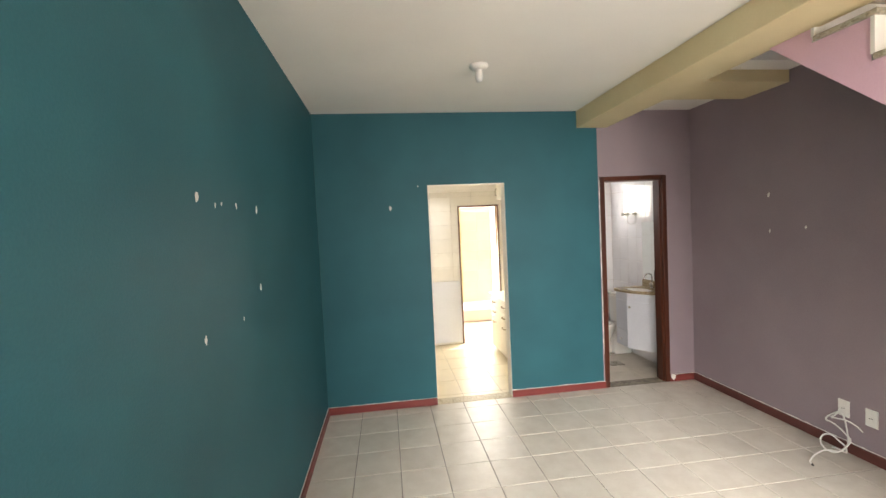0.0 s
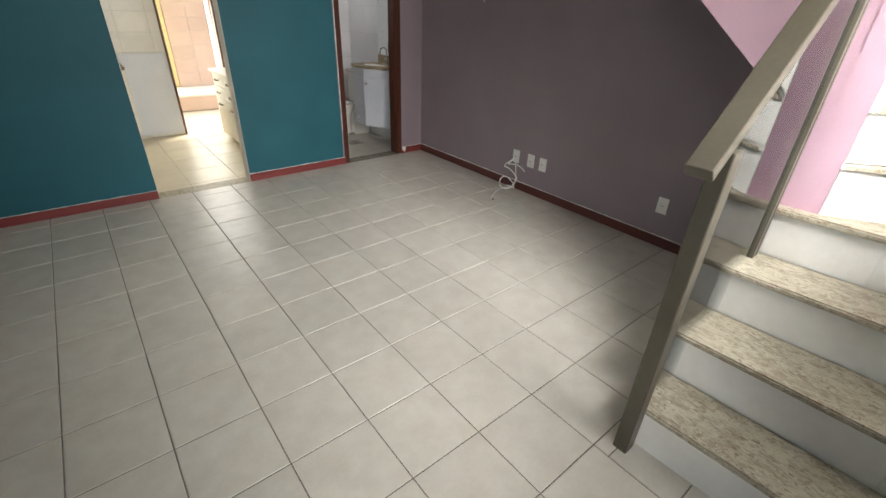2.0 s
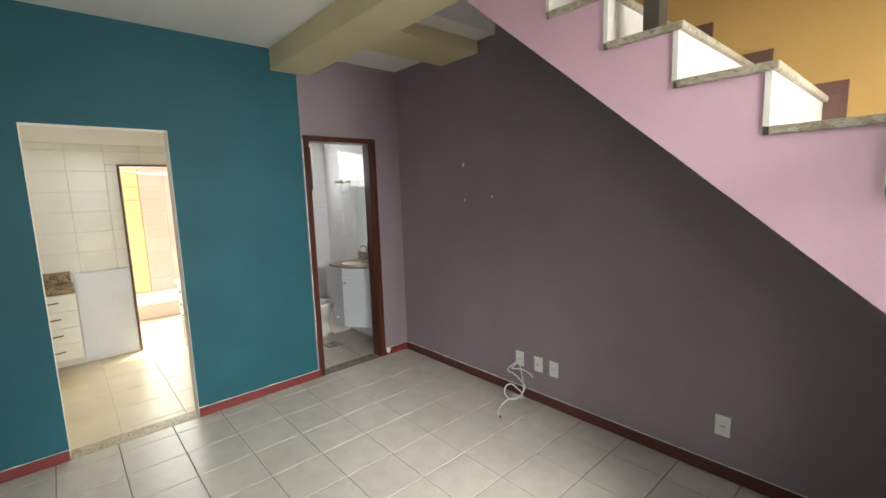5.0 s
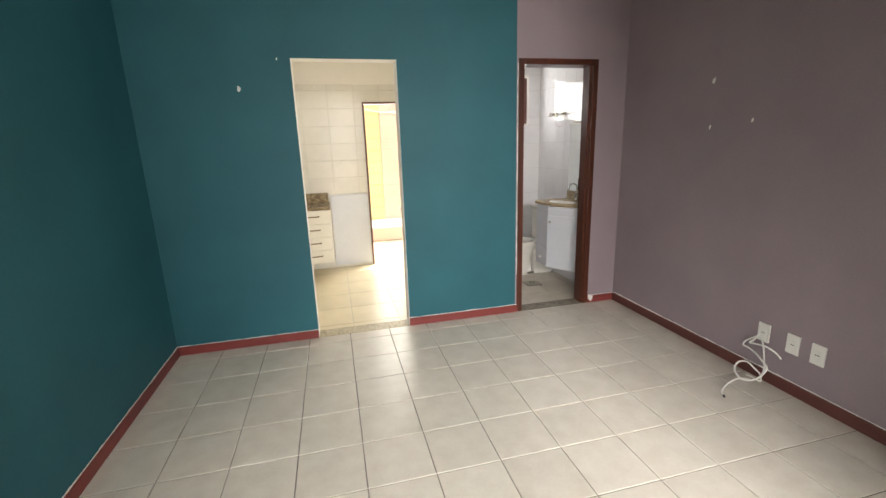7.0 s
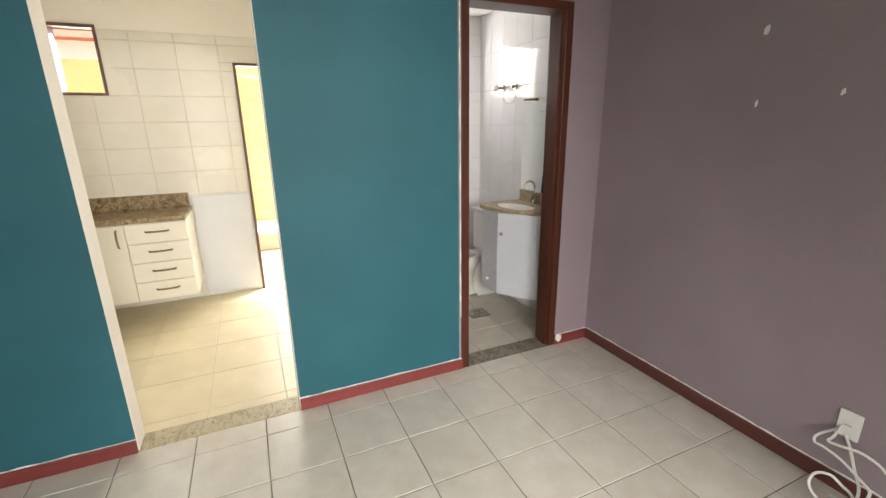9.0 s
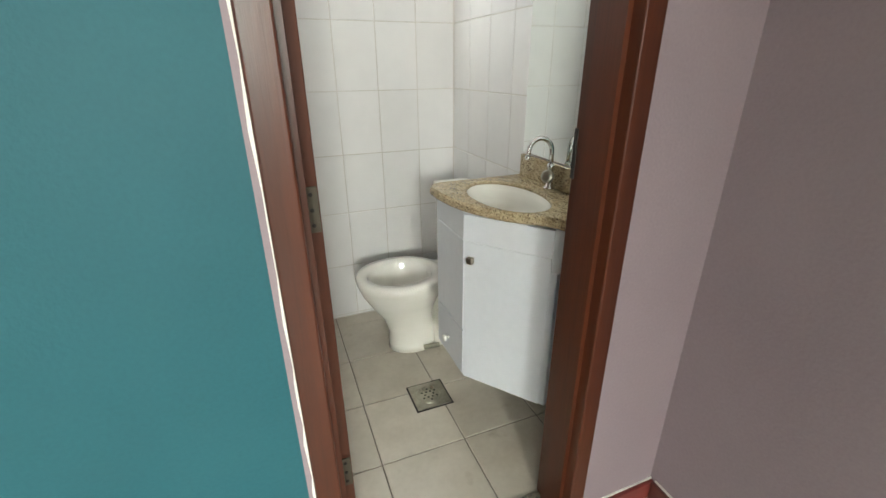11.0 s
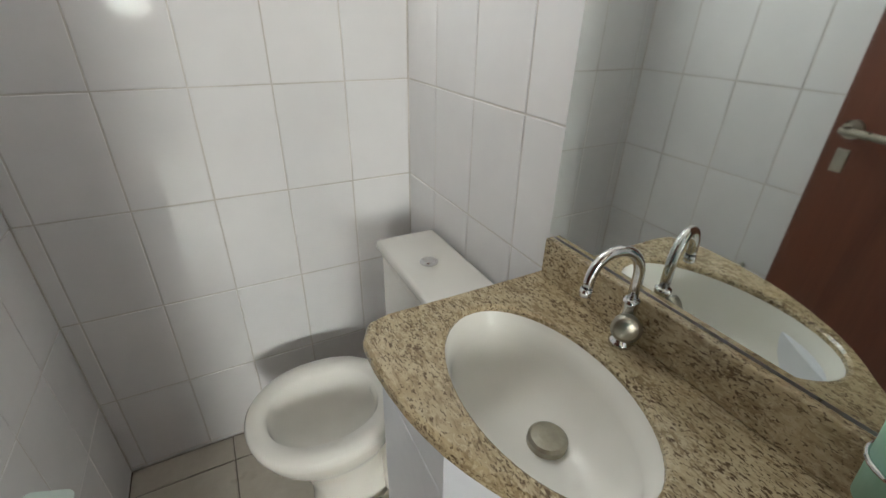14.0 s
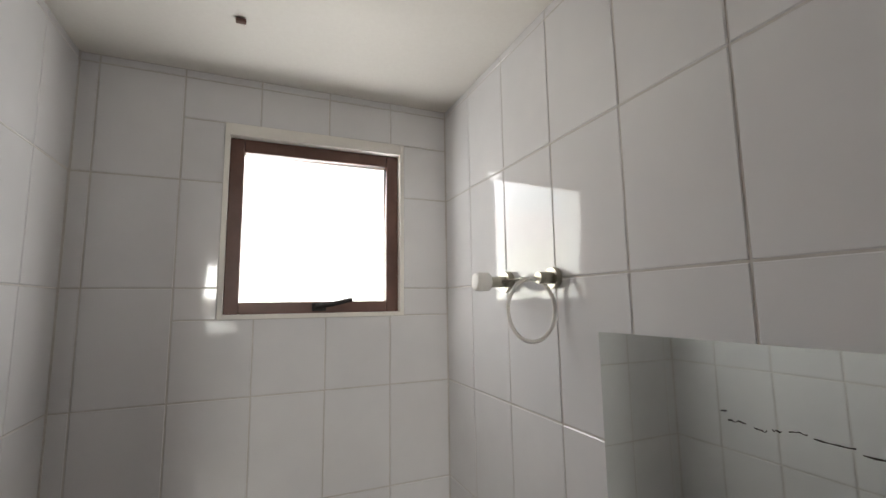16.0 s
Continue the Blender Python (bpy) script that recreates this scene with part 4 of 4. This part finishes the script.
m = Matrix((e1, n1, Vector((0, 0, 1)))).transposed().to_4x4()
m.translation = kp + n1 * 0.001
bmesh.ops.transform(bm, matrix=m, verts=bm.verts)
wpart("knob", bm, "steel", vd, "small square metal knob")
bm = bmesh.new()
cyl(bm, (3.2835, 0.635, 0.31), (3.268, 0.635, 0.31), 0.006, n=14)
cyl(bm, (3.270, 0.635, 0.31), (3.260, 0.635, 0.31), 0.011, 0.013, n=18)
smooth(wpart("knob", bm, "plastic", nd, "small white round knob"))
# open niche beside the door
wpart("niche_board", panel((plan[3][0] - 0.003, plan[3][1] + 0.005), (3.464, 0.252), VB, 0.72, 0.15), "laminate", vanity)
wpart("niche_side", boxed(3.50, 3.64, 0.158, 0.172, VB, 0.72, 0.001), "laminate", vanity)
wpart("niche_shelf", boxed(3.49, 3.64, 0.172, 0.262, 0.50, 0.514, 0.001), "laminate", vanity)
wpart("niche_shelf", boxed(3.49, 3.64, 0.172, 0.262, VB, VB + 0.014, 0.001), "laminate", vanity)

# faucet
FX, FY = 3.609, 0.533
tap = base("faucet", FX, FY, CT, "chrome gooseneck basin tap with round knob", "faucet")
bm = bmesh.new()
loft(bm, [oval(FX, FY, CT + z, r, r, 28) for z, r in ((0.0005, 0.019), (0.005, 0.019), (0.009, 0.016), (0.013, 0.012), (0.070, 0.0115), (0.075, 0.0125), (0.083, 0.0125), (0.086, 0.009))])
smooth(wpart("tap_body", bm, "chrome", tap))
reach = Vector((-0.97, 0.24, 0)) * 0.080
arc = [(FX, FY, CT + 0.08), (FX, FY, CT + 0.122)] + [(FX + reach.x * q, FY + reach.y * q, CT + 0.124 + 0.046 * math.sin(a)) for a, q in [(i * math.pi / 16, 0.5 - 0.5 * math.cos(i * math.pi / 16)) for i in range(1, 17)]] + [(FX + reach.x * 1.02, FY + reach.y * 1.02, CT + 0.114)]
smooth(wpart("spout", tube(bmesh.new(), arc, 0.008, 18), "chrome", tap))
smooth(wpart("aerator", tube(bmesh.new(), [arc[-1], (FX + reach.x * 1.03, FY + reach.y * 1.03, CT + 0.102)], 0.009, 16), "chrome", tap))
bm = bmesh.new()
kd0 = Vector((-0.74, -0.62, 0.2)).normalized()
k0 = Vector((FX, FY, CT + 0.042))
cyl(bm, k0, k0 + kd0 * 0.016, 0.008, n=16)
cyl(bm, k0 + kd0 * 0.014, k0 + kd0 * 0.030, 0.019, 0.0225, n=28)
cyl(bm, k0 + kd0 * 0.030, k0 + kd0 * 0.034, 0.0225, 0.016, n=28)
smooth(wpart("tap_knob", bm, "steel", tap))

# mint cup on the vanity
bm = bmesh.new()
loft(bm, [oval(3.59, 0.214, 0.945 + z, r, r, 28) for z, r in ((0.001, 0.025), (0.088, 0.032), (0.090, 0.033), (0.087, 0.030), (0.006, 0.022))])
tagged(smooth(part("cup", bm, "mint")), "mint green plastic cup in a wall holder", "cup")
cuph = base("cup_holder", 3.64, 0.214, 0.99, "chrome wall holder for a cup", "holder")
hr = [(3.59 + 0.031 * math.cos(k * math.tau / 24), 0.214 + 0.031 * math.sin(k * math.tau / 24), 0.994) for k in range(25)]
bm = tube(bmesh.new(), hr, 0.0025, 8)
cyl(bm, (3.615, 0.214, 0.994), (3.644, 0.214, 0.994), 0.004, n=10)
cyl(bm, (3.640, 0.214, 0.994), (3.644, 0.214, 0.994), 0.014, n=16)
wpart("holder_ring", bm, "chrome", cuph)

# toilet
wc = base("toilet", 3.3, 1.085, 0, "white ceramic toilet without a seat", "toilet")
bm = bmesh.new()
prof = [(0.0, 3.275, 0.125, 0.092), (0.03, 3.275, 0.122, 0.088), (0.10, 3.27, 0.115, 0.080), (0.18, 3.25, 0.125, 0.088), (0.25, 3.235, 0.16, 0.125), (0.31, 3.23, 0.19, 0.162), (0.36, 3.225, 0.205, 0.180), (0.385, 3.225, 0.208, 0.184), (0.395, 3.225, 0.200, 0.178), (0.397, 3.22, 0.156, 0.132), (0.380, 3.22, 0.148, 0.125), (0.33, 3.22, 0.136, 0.112), (0.27, 3.225, 0.085, 0.065), (0.24, 3.23, 0.045, 0.035)]
loft(bm, [oval(cx, 1.085, z + 0.001, ax, ay, 44, 2.15) for z, cx, ax, ay in prof], True, True)
smooth(wpart("bowl", bm, "ceramic", wc))
bm = bmesh.new()
box(bm, 3.36, 3.62, 0.98, 1.19, 0.001, 0.392, 0.03, 3)
smooth(wpart("pedestal", bm, "ceramic", wc))
bm = bmesh.new()
box(bm, 3.465, 3.638, 0.905, 1.255, 0.38, 0.735, 0.022, 3)
wpart("tank", bm, "ceramic", wc)
bm = bmesh.new()
box(bm, 3.455, 3.641, 0.895, 1.265, 0.736, 0.768, 0.011, 3)
lid = wpart("tank_lid", bm, "ceramic", wc)
bm = bmesh.new()
loft(bm, [oval(3.538, 1.08, 0.7685 + z, r, r, 22) for z, r in ((0.0, 0.024), (0.003, 0.024), (0.004, 0.018), (0.007, 0.016))])
wpart("flush_button", bm, "chrome", lid, "round chrome button")
bm = bmesh.new()
tube(bm, [(3.30, 0.99, 0.02), (3.33, 0.975, 0.03), (3.37, 0.972, 0.03)], 0.012, 10)
wpart("bolt_cap", bm, "steel", wc)

# floor drain
fd = base("floor_drain", 3.215, 0.69, 0.002, "square stainless floor drain grate", "drain")
wpart("grate_frame", boxed(3.142, 3.288, 0.617, 0.763, -0.001, 0.0045, 0.002), "steel", fd)
wpart("gap_ring", boxed(3.136, 3.294, 0.611, 0.769, -0.001, 0.0015, 0.0005), "dark", fd)
bm = bmesh.new()
loft(bm, [oval(3.215, 0.69, 0.0046 + z, r, r, 32) for z, r in ((0.0, 0.055), (0.0025, 0.053), (0.003, 0.045), (0.0015, 0.042))])
wpart("grate", bm, "steel", fd)
for i in range(12):
    a = i * math.tau / 12
    r = 0.032 if i % 2 else 0.018
    bm = bmesh.new()
    cyl(bm, (3.215 + r * math.cos(a), 0.69 + r * math.sin(a), 0.0062), (3.215 + r * math.cos(a), 0.69 + r * math.sin(a), 0.0068), 0.0045, n=8)
    wpart("hole", bm, "dark", fd)

# towel ring and hook
ringt = base("towel_ring", 3.645, 0.885, 1.757, "white towel ring on a metal rosette", "towel ring")
bm = bmesh.new()
cyl(bm, (3.648, 0.885, 1.757), (3.636, 0.885, 1.757), 0.022, n=20)
cyl(bm, (3.636, 0.885, 1.757), (3.605, 0.885, 1.757), 0.012, n=16)
wpart("rosette", bm, "steel", ringt)
c = Vector((3.60, 0.900, 1.692))
pts = [c + Vector((-0.04 * math.sin(k * math.tau / 40) - 0.004, 0.024 * math.sin(k * math.tau / 40), 0.064 * math.cos(k * math.tau / 40))) for k in range(41)]
smooth(wpart("ring", tube(bmesh.new(), pts, 0.0042, 10), "plastic", ringt))
VY = 1.066
valve = base("shower_valve", 3.645, VY, 1.757, "metal wall valve with a white round knob", "valve")
bm = bmesh.new()
cyl(bm, (3.648, VY, 1.757), (3.632, VY, 1.757), 0.026, n=22)
cyl(bm, (3.632, VY, 1.757), (3.590, VY, 1.757), 0.013, n=16)
wpart("flange", bm, "steel", valve)
bm = bmesh.new()
loft(bm, [[(x, VY + r * math.cos(k * math.tau / 22), 1.757 + r * math.sin(k * math.tau / 22)) for k in range(22)] for x, r in ((3.592, 0.017), (3.588, 0.022), (3.562, 0.023), (3.555, 0.021), (3.553, 0.016))])
smooth(wpart("knob", bm, "plastic", valve))
smooth(wpart("link_rod", tube(bmesh.new(), [(3.622, VY - 0.012, 1.757), (3.622, 0.98, 1.760), (3.622, 0.897, 1.757)], 0.0032, 8), "steel", valve, "thin metal rod"))

# glass paper holder on the west wall
hold = base("paper_holder", 2.634, 0.856, 0.60, "chrome paper holder with a greenish glass flap", "paper holder")
bm = bmesh.new()
cyl(bm, (2.630, 0.856, 0.598), (2.638, 0.856, 0.598), 0.019, n=20)
cyl(bm, (2.638, 0.856, 0.598), (2.672, 0.856, 0.598), 0.009, n=16)
cyl(bm, (2.672, 0.856, 0.598), (2.686, 0.856, 0.598), 0.015, n=20)
smooth(wpart("mount", bm, "steel", hold))
bm = bmesh.new()
tube(bm, [(2.679, 0.856, 0.589), (2.683, 0.83, 0.584), (2.690, 0.806, 0.580)], 0.005, 10)
tube(bm, [(2.679, 0.856, 0.589), (2.683, 0.89, 0.584), (2.690, 0.915, 0.582), (2.742, 0.915, 0.569)], 0.005, 10)
smooth(wpart("roll_bar", bm, "steel", hold))
# glass flap that slopes away from the wall
bm = bmesh.new()
du, dv = Vector((0.0, 1.0, 0.0)), Vector((0.9, 0.0, -0.436)).normalized()
rings = []
for d, q in ((0.0, 0.0012), (0.0015, 0.0), (0.004, 0.0), (0.0055, 0.0012)):
    ring = []
    for cu, cv, a0 in ((0.106, 0.058, 0), (0.014, 0.058, 90), (0.014, 0.014, 180), (0.106, 0.014, 270)):
        for k in range(5):
            a = radians(a0 + k * 22.5)
            ring.append(Vector((2.688, 0.80, 0.604)) + du * (cu + (0.014 - q) * math.cos(a)) + dv * (cv + (0.014 - q) * math.sin(a)) + du.cross(dv) * -d)
    rings.append(ring)
loft(bm, rings)
wpart("flap", bm, "pale_green", hold, "rounded frosted greenish glass flap")
# ceiling bracket
bm = bmesh.new()
box(bm, 3.012, 3.034, 1.163, 1.175, TZ - 0.010, TZ - 0.0005, 0.002)
tagged(part("ceiling_bracket", bm, "stair_skirt"), "small brown stub remaining on the bathroom ceiling", "bracket")

# damaged silvering along the mirror
rnd = random.Random(17)
for y0, y1, zz in ((0.548, 0.541, 1.566), (0.54, 0.518, 1.556), (0.508, 0.494, 1.553), (0.488, 0.478, 1.556), (0.47, 0.452, 1.560), (0.446, 0.41, 1.557), (0.405, 0.36, 1.553), (0.35, 0.29, 1.551), (0.28, 0.25, 1.549)):
    n = 6
    rings = []
    for i in range(n):
        y = y0 + (y1 - y0) * i / (n - 1)
        c, h = zz + rnd.gauss(0, 0.0006), 0.0003 + 0.0009 * rnd.random()
        rings.append([(3.6438, y, c - h), (3.6434, y, c - h * 0.6), (3.6434, y, c + h * 0.6), (3.6438, y, c + h)])
    bm = bmesh.new()
    loft(bm, rings)
    wpart("silver_damage", bm, "scar", mirror, "black flaked silvering")

# ---- structure: kitchen and yard ----
KY = 2.1
kfloor = structure(part("floor_kitchen", boxed(0.0, 2.529, 0.13, 2.23, -0.15, -0.004), "kitchen_grout"), "beige kitchen floor tiles", "floor")
kd = (1.65, 2.25, 0.0, 2.0)
kwin = (0.45, 0.755, 1.73, 2.225)
knorth = plate("wall_kitchen_north", "y", KY + 0.006, 2.23, (0.0, 2.53), (-0.15, 2.76), [(kd[0], kd[1], -0.16, kd[3]), kwin], ["kitchen_grout", "white", "cream"], lambda c, n: "kitchen_grout" if n.y < -0.5 and c.z < 2.2 else "white", vcuts=(2.2,))
structure(knorth, "white tiled kitchen wall with back door and window")
structure(part("ceiling_kitchen", boxed(0.0, 2.53, 0.13, 2.23, 2.62, 2.76), "white"), "white kitchen ceiling", "ceiling")
structure(part("wall_kitchen_west", boxed(0.0005, 0.02, 0.131, KY, 0.0, 2.62), "white"), "white kitchen side wall")
structure(part("wall_kitchen_east", boxed(2.51, 2.529, 0.131, KY, 0.0, 2.62), "white"), "white kitchen partition wall")
kdoor = base("door_2", 1.95, 2.15, 0, "thin brown metal frame of the open kitchen back door", "door", kind="structure")
for q in ((kd[0], kd[0] + 0.022, 0.0, kd[3]), (kd[1] - 0.022, kd[1], 0.0, kd[3]), (kd[0] + 0.022, kd[1] - 0.022, kd[3] - 0.022, kd[3])):
    wpart("door_frame", boxed(q[0], q[1], KY - 0.008, 2.235, q[2], q[3], 0.002), "stair_skirt", kdoor)
kw = base("window_3", 0.6, 2.15, 1.73, "small brown framed kitchen window", "window", kind="structure")
for q in ((kwin[0], kwin[0] + 0.02, kwin[2], kwin[3]), (kwin[1] - 0.02, kwin[1], kwin[2], kwin[3]), (kwin[0] + 0.02, kwin[1] - 0.02, kwin[3] - 0.025, kwin[3]), (kwin[0] + 0.02, kwin[1] - 0.02, kwin[2], kwin[2] + 0.02)):
    wpart("window_frame", boxed(q[0], q[1], KY - 0.006, 2.235, q[2], q[3], 0.002), "stair_skirt", kw)


def handle_bar(parent, x, y, z, length, vertical=False):
    """A bowed pull on a front that faces -y."""
    h = length / 2
    pts = [(-h, 0.0), (-h * 0.9, -0.018), (-h * 0.3, -0.026), (h * 0.3, -0.026), (h * 0.9, -0.018), (h, 0.0)]
    pp = [(x, y + b, z + a) if vertical else (x + a, y + b, z) for a, b in pts]
    return smooth(wpart("handle", tube(bmesh.new(), pp, 0.007, 8), "pull", parent, "bowed bronze metal pull"))


cab = base("kitchen_base_cabinet", 0.6, 1.85, 0.19, "cream wall-hung base cabinet with four drawers", "cabinet")
wpart("body", boxed(0.025, 1.175, 1.64, KY - 0.002, 0.19, 0.808, 0.002), "cabinet", cab)
for i in range(4):
    z0 = 0.197 + i * 0.152
    dwr = wpart("drawer", boxed(0.775, 1.172, 1.62, 1.639, z0, z0 + 0.147, 0.003), "cabinet", cab)
    handle_bar(dwr, 0.975, 1.62, z0 + 0.085, 0.15)
kdr = wpart("door", boxed(0.40, 0.77, 1.62, 1.639, 0.197, 0.80, 0.003), "cabinet", cab)
handle_bar(kdr, 0.72, 1.62, 0.70, 0.13, True)
kdr = wpart("door", boxed(0.03, 0.395, 1.62, 1.639, 0.197, 0.80, 0.003), "cabinet", cab)
handle_bar(kdr, 0.08, 1.62, 0.70, 0.13, True)
ktop = base("kitchen_worktop", 0.6, 1.85, 0.81, "brown granite kitchen worktop with backsplash", "countertop")
wpart("slab", boxed(0.022, 1.178, 1.60, KY - 0.002, 0.809, 0.842, 0.005), "dark_granite", ktop)
wpart("backsplash", boxed(0.022, 1.165, KY - 0.024, KY - 0.0025, 0.843, 0.955, 0.003), "dark_granite", ktop)
structure(part("trim", boxed(1.19, kd[0] - 0.01, KY - 0.02, KY - 0.001, 0.035, 0.92, 0.003), "laminate"), "white panel covering the lower kitchen wall", "panel")

cab2 = base("kitchen_side_cabinet", 2.25, 1.3, 0.05, "cream kitchen cabinet with drawers and bowed bronze handles", "cabinet")
wpart("body", boxed(2.03, 2.508, 0.85, 1.77, 0.05, 0.745, 0.002), "cabinet", cab2)
for y0 in (0.855, 1.313):
    for kind, z0, z1, zh in (("drawer", 0.610, 0.741, 0.675), ("drawer", 0.474, 0.605, 0.54), ("door", 0.055, 0.469, 0.41)):
        kdr = wpart(kind, boxed(2.01, 2.029, y0, y0 + 0.452, z0, z1, 0.003), "cabinet", cab2)
        pp = [(2.01 - b, y0 + 0.27 + a, zh) for a, b in ((-0.06, 0.0), (-0.05, 0.02), (0.0, 0.028), (0.05, 0.02), (0.06, 0.0))]
        smooth(wpart("handle", tube(bmesh.new(), pp, 0.007, 8), "pull", kdr, "bowed bronze metal pull"))
tagged(part("side_worktop", boxed(1.985, 2.508, 0.83, 1.785, 0.746, 0.776, 0.005), "cabinet"), "pale worktop on the side cabinet", "countertop")
cab3 = base("kitchen_wall_cabinet", 2.35, 1.2, 2.05, "cream kitchen wall cabinet near the ceiling", "cabinet")
wpart("body", boxed(2.21, 2.508, 0.75, 1.95, 2.06, 2.60, 0.002), "cabinet", cab3)
for y0 in (0.755, 1.355):
    kdr = wpart("door", boxed(2.19, 2.209, y0, y0 + 0.59, 2.065, 2.595, 0.003), "cabinet", cab3)
    pp = [(2.19 - b, y0 + 0.55, 2.16 + a) for a, b in ((-0.05, 0.0), (-0.04, 0.02), (0.0, 0.026), (0.04, 0.02), (0.05, 0.0))]
    smooth(wpart("handle", tube(bmesh.new(), pp, 0.006, 8), "steel", kdr, "bowed satin metal pull"))
tagged(part("wall_shelf", boxed(2.32, 2.508, 1.64, 1.95, 1.36, 1.385, 0.003), "cabinet"), "small white shelf on the kitchen wall", "shelf")

# yard
structure(part("ground", boxed(-40, 40, 2.23, 60, -0.3, -0.06), "concrete"), "pale concrete yard paving", "ground")
structure(part("ground", boxed(-40, 40, -60, -4.70, -0.3, -0.06), "concrete"), "pale concrete front paving", "ground")
structure(part("wall_yard_west", boxed(1.46, 1.60, 2.24, 4.6, -0.06, 2.3, 0.01), "yard_yellow"), "yellow painted yard wall")
yy = structure(part("wall_yard_north", boxed(-1.5, 2.119, 4.6, 4.75, -0.06, 2.3, 0.01), "yard_yellow"), "yellow painted yard boundary wall")
yn = structure(part("wall_yard_north", boxed(2.12, 2.75, 4.6, 4.75, -0.06, 2.3, 0.01), "yard_pink"), "pale pink yard boundary wall")
structure(part("yard_ledge", boxed(1.601, 2.75, 3.76, 4.592, -0.06, 0.145, 0.01), "yard_tile"), "low washed concrete ledge along the yard wall", "ledge")
# white top slab: the highlight along the ledge's edge, put into its colour
structure(part("yard_ledge_coping", boxed(1.601, 2.75, 3.73, 4.592, 0.146, 0.180, 0.008), "white"), "white slab that draws the bright lit top edge of the yard ledge", "coping")
for i in range(3):
    z = 2.02 + 0.03 * i
    pts = [(1.61 + 0.09 * k, 2.9 + 0.35 * i, z - 0.09 * math.sin(k / 12 * math.pi)) for k in range(13)]
    tagged(part("clothes_line", tube(bmesh.new(), pts, 0.006, 6), "rope"), "white clothes line strung across the yard", "rope", "clothes lines")
house = base("neighbour_house", -0.2, 9.5, -0.06, "neighbouring house with clay tiled roof", "house")
wpart("wall", boxed(-3.5, 1.4, 9.0, 12.0, -0.06, 3.2), "yard_pink", house)
bm = bmesh.new()
vs = [bm.verts.new(p) for p in ((-3.8, 8.6, 3.15), (1.7, 8.6, 3.15), (1.7, 12.4, 3.15), (-3.8, 12.4, 3.15), (-3.8, 10.5, 4.3), (1.7, 10.5, 4.3))]
for q in ((0, 1, 5, 4), (2, 3, 4, 5), (1, 2, 5), (3, 0, 4), (3, 2, 1, 0)):
    bm.faces.new([vs[i] for i in q])
wpart("roof", bm, "roof_tile", house)
# self-lit board added outside so the bathroom window looks out on white
glow = bpy.data.materials.new("glowing_board")
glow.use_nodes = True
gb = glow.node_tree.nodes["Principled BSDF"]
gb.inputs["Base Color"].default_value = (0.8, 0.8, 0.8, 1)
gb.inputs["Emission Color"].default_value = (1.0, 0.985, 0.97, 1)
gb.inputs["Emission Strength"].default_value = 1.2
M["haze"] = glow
structure(part("backdrop", boxed(2.76, 6.0, 4.6, 4.66, -0.06, 5.5), "haze"), "added glowing board for the bright outdoors beyond the bathroom window", "backdrop")
structure(part("wall_street", boxed(-3, 8, -8.2, -8.0, -0.06, 2.4, 0.01), "yard_pink"), "pale boundary wall across the front yard")

# ---- tiles ----
PX, PY = grid(0.0, W, 0.948, 0.3165), grid(-4.565, 0.0, -0.455, 0.314)
lay_tiles(floor, (0, 0, -0.0035), (1, 0, 0), (0, 1, 0), PX, PY, 0.005, 0.0075, "floor_tile", [(2.08, 3.8, -4.6, -3.66), (2.8, 3.8, -3.8, -3.66)], 0.05)
rows = grid(0.0, TZ, 0.013, 0.2905)
cols = grid(TX0, TX1, 3.457, 0.1935)
lay_tiles(bnorth, (0, TY1 + TD, 0), (1, 0, 0), (0, 0, 1), cols, rows, 0.0022, TD, "wall_tile", [bwin], 0.12)
ycols = grid(TY0 + 0.012, TY1, 0.8855, 0.1942)
lay_tiles(beast, (TX1 + TD, 0, 0), (0, -1, 0), (0, 0, 1), [-v for v in ycols[::-1]], rows, 0.0022, TD, "wall_tile", (), 0.12)
lay_tiles(bwest, (TX0 - TD, 0, 0), (0, 1, 0), (0, 0, 1), ycols, rows, 0.0022, TD, "wall_tile", (), 0.12)
lay_tiles(bsouth, (0, TY0 + 0.012, 0), (-1, 0, 0), (0, 0, 1), [-v for v in cols[::-1]], rows, 0.0022, TD, "wall_tile", [(-BX1 - 0.006, -BX0 + 0.006, -0.01, BZ + 0.002)], 0.12)
lay_tiles(bfloor, (0, 0, -0.0075), (1, 0, 0), (0, 1, 0), grid(TX0, TX1, 2.945, 0.313), grid(0.136, TY1, 1.042, 0.308), 0.004, 0.0075, "bath_tile", (), 0.05)
lay_tiles(kfloor, (0, 0, -0.0075), (1, 0, 0), (0, 1, 0), grid(0.02, 2.51, 1.30, 0.40), grid(0.136, 2.23, 0.62, 0.40), 0.004, 0.0075, "kitchen_tile", (), 0.04)
lay_tiles(knorth, (0, KY + 0.006, 0), (1, 0, 0), (0, 0, 1), grid(0.02, 2.51, 1.25, 0.3), grid(0.0, 2.2, 0.93, 0.2), 0.002, 0.005, "kitchen_wall_tile", [(kd[0], kd[1], -0.1, kd[3]), kwin], 0.06)
lay_tiles(yn, (0, 4.605, 0), (1, 0, 0), (0, 0, 1), grid(2.12, 2.75, 2.44, 0.9), grid(0.19, 2.25, 0.19, 0.205), 0.012, 0.012, "yard_tile", (), 0.1)
lay_tiles(yy, (0, 4.605, 0), (1, 0, 0), (0, 0, 1), grid(1.6, 2.119, 1.70, 0.42), grid(0.19, 2.25, 0.19, 0.205), 0.012, 0.012, "yard_yellow_tile", (), 0.1)
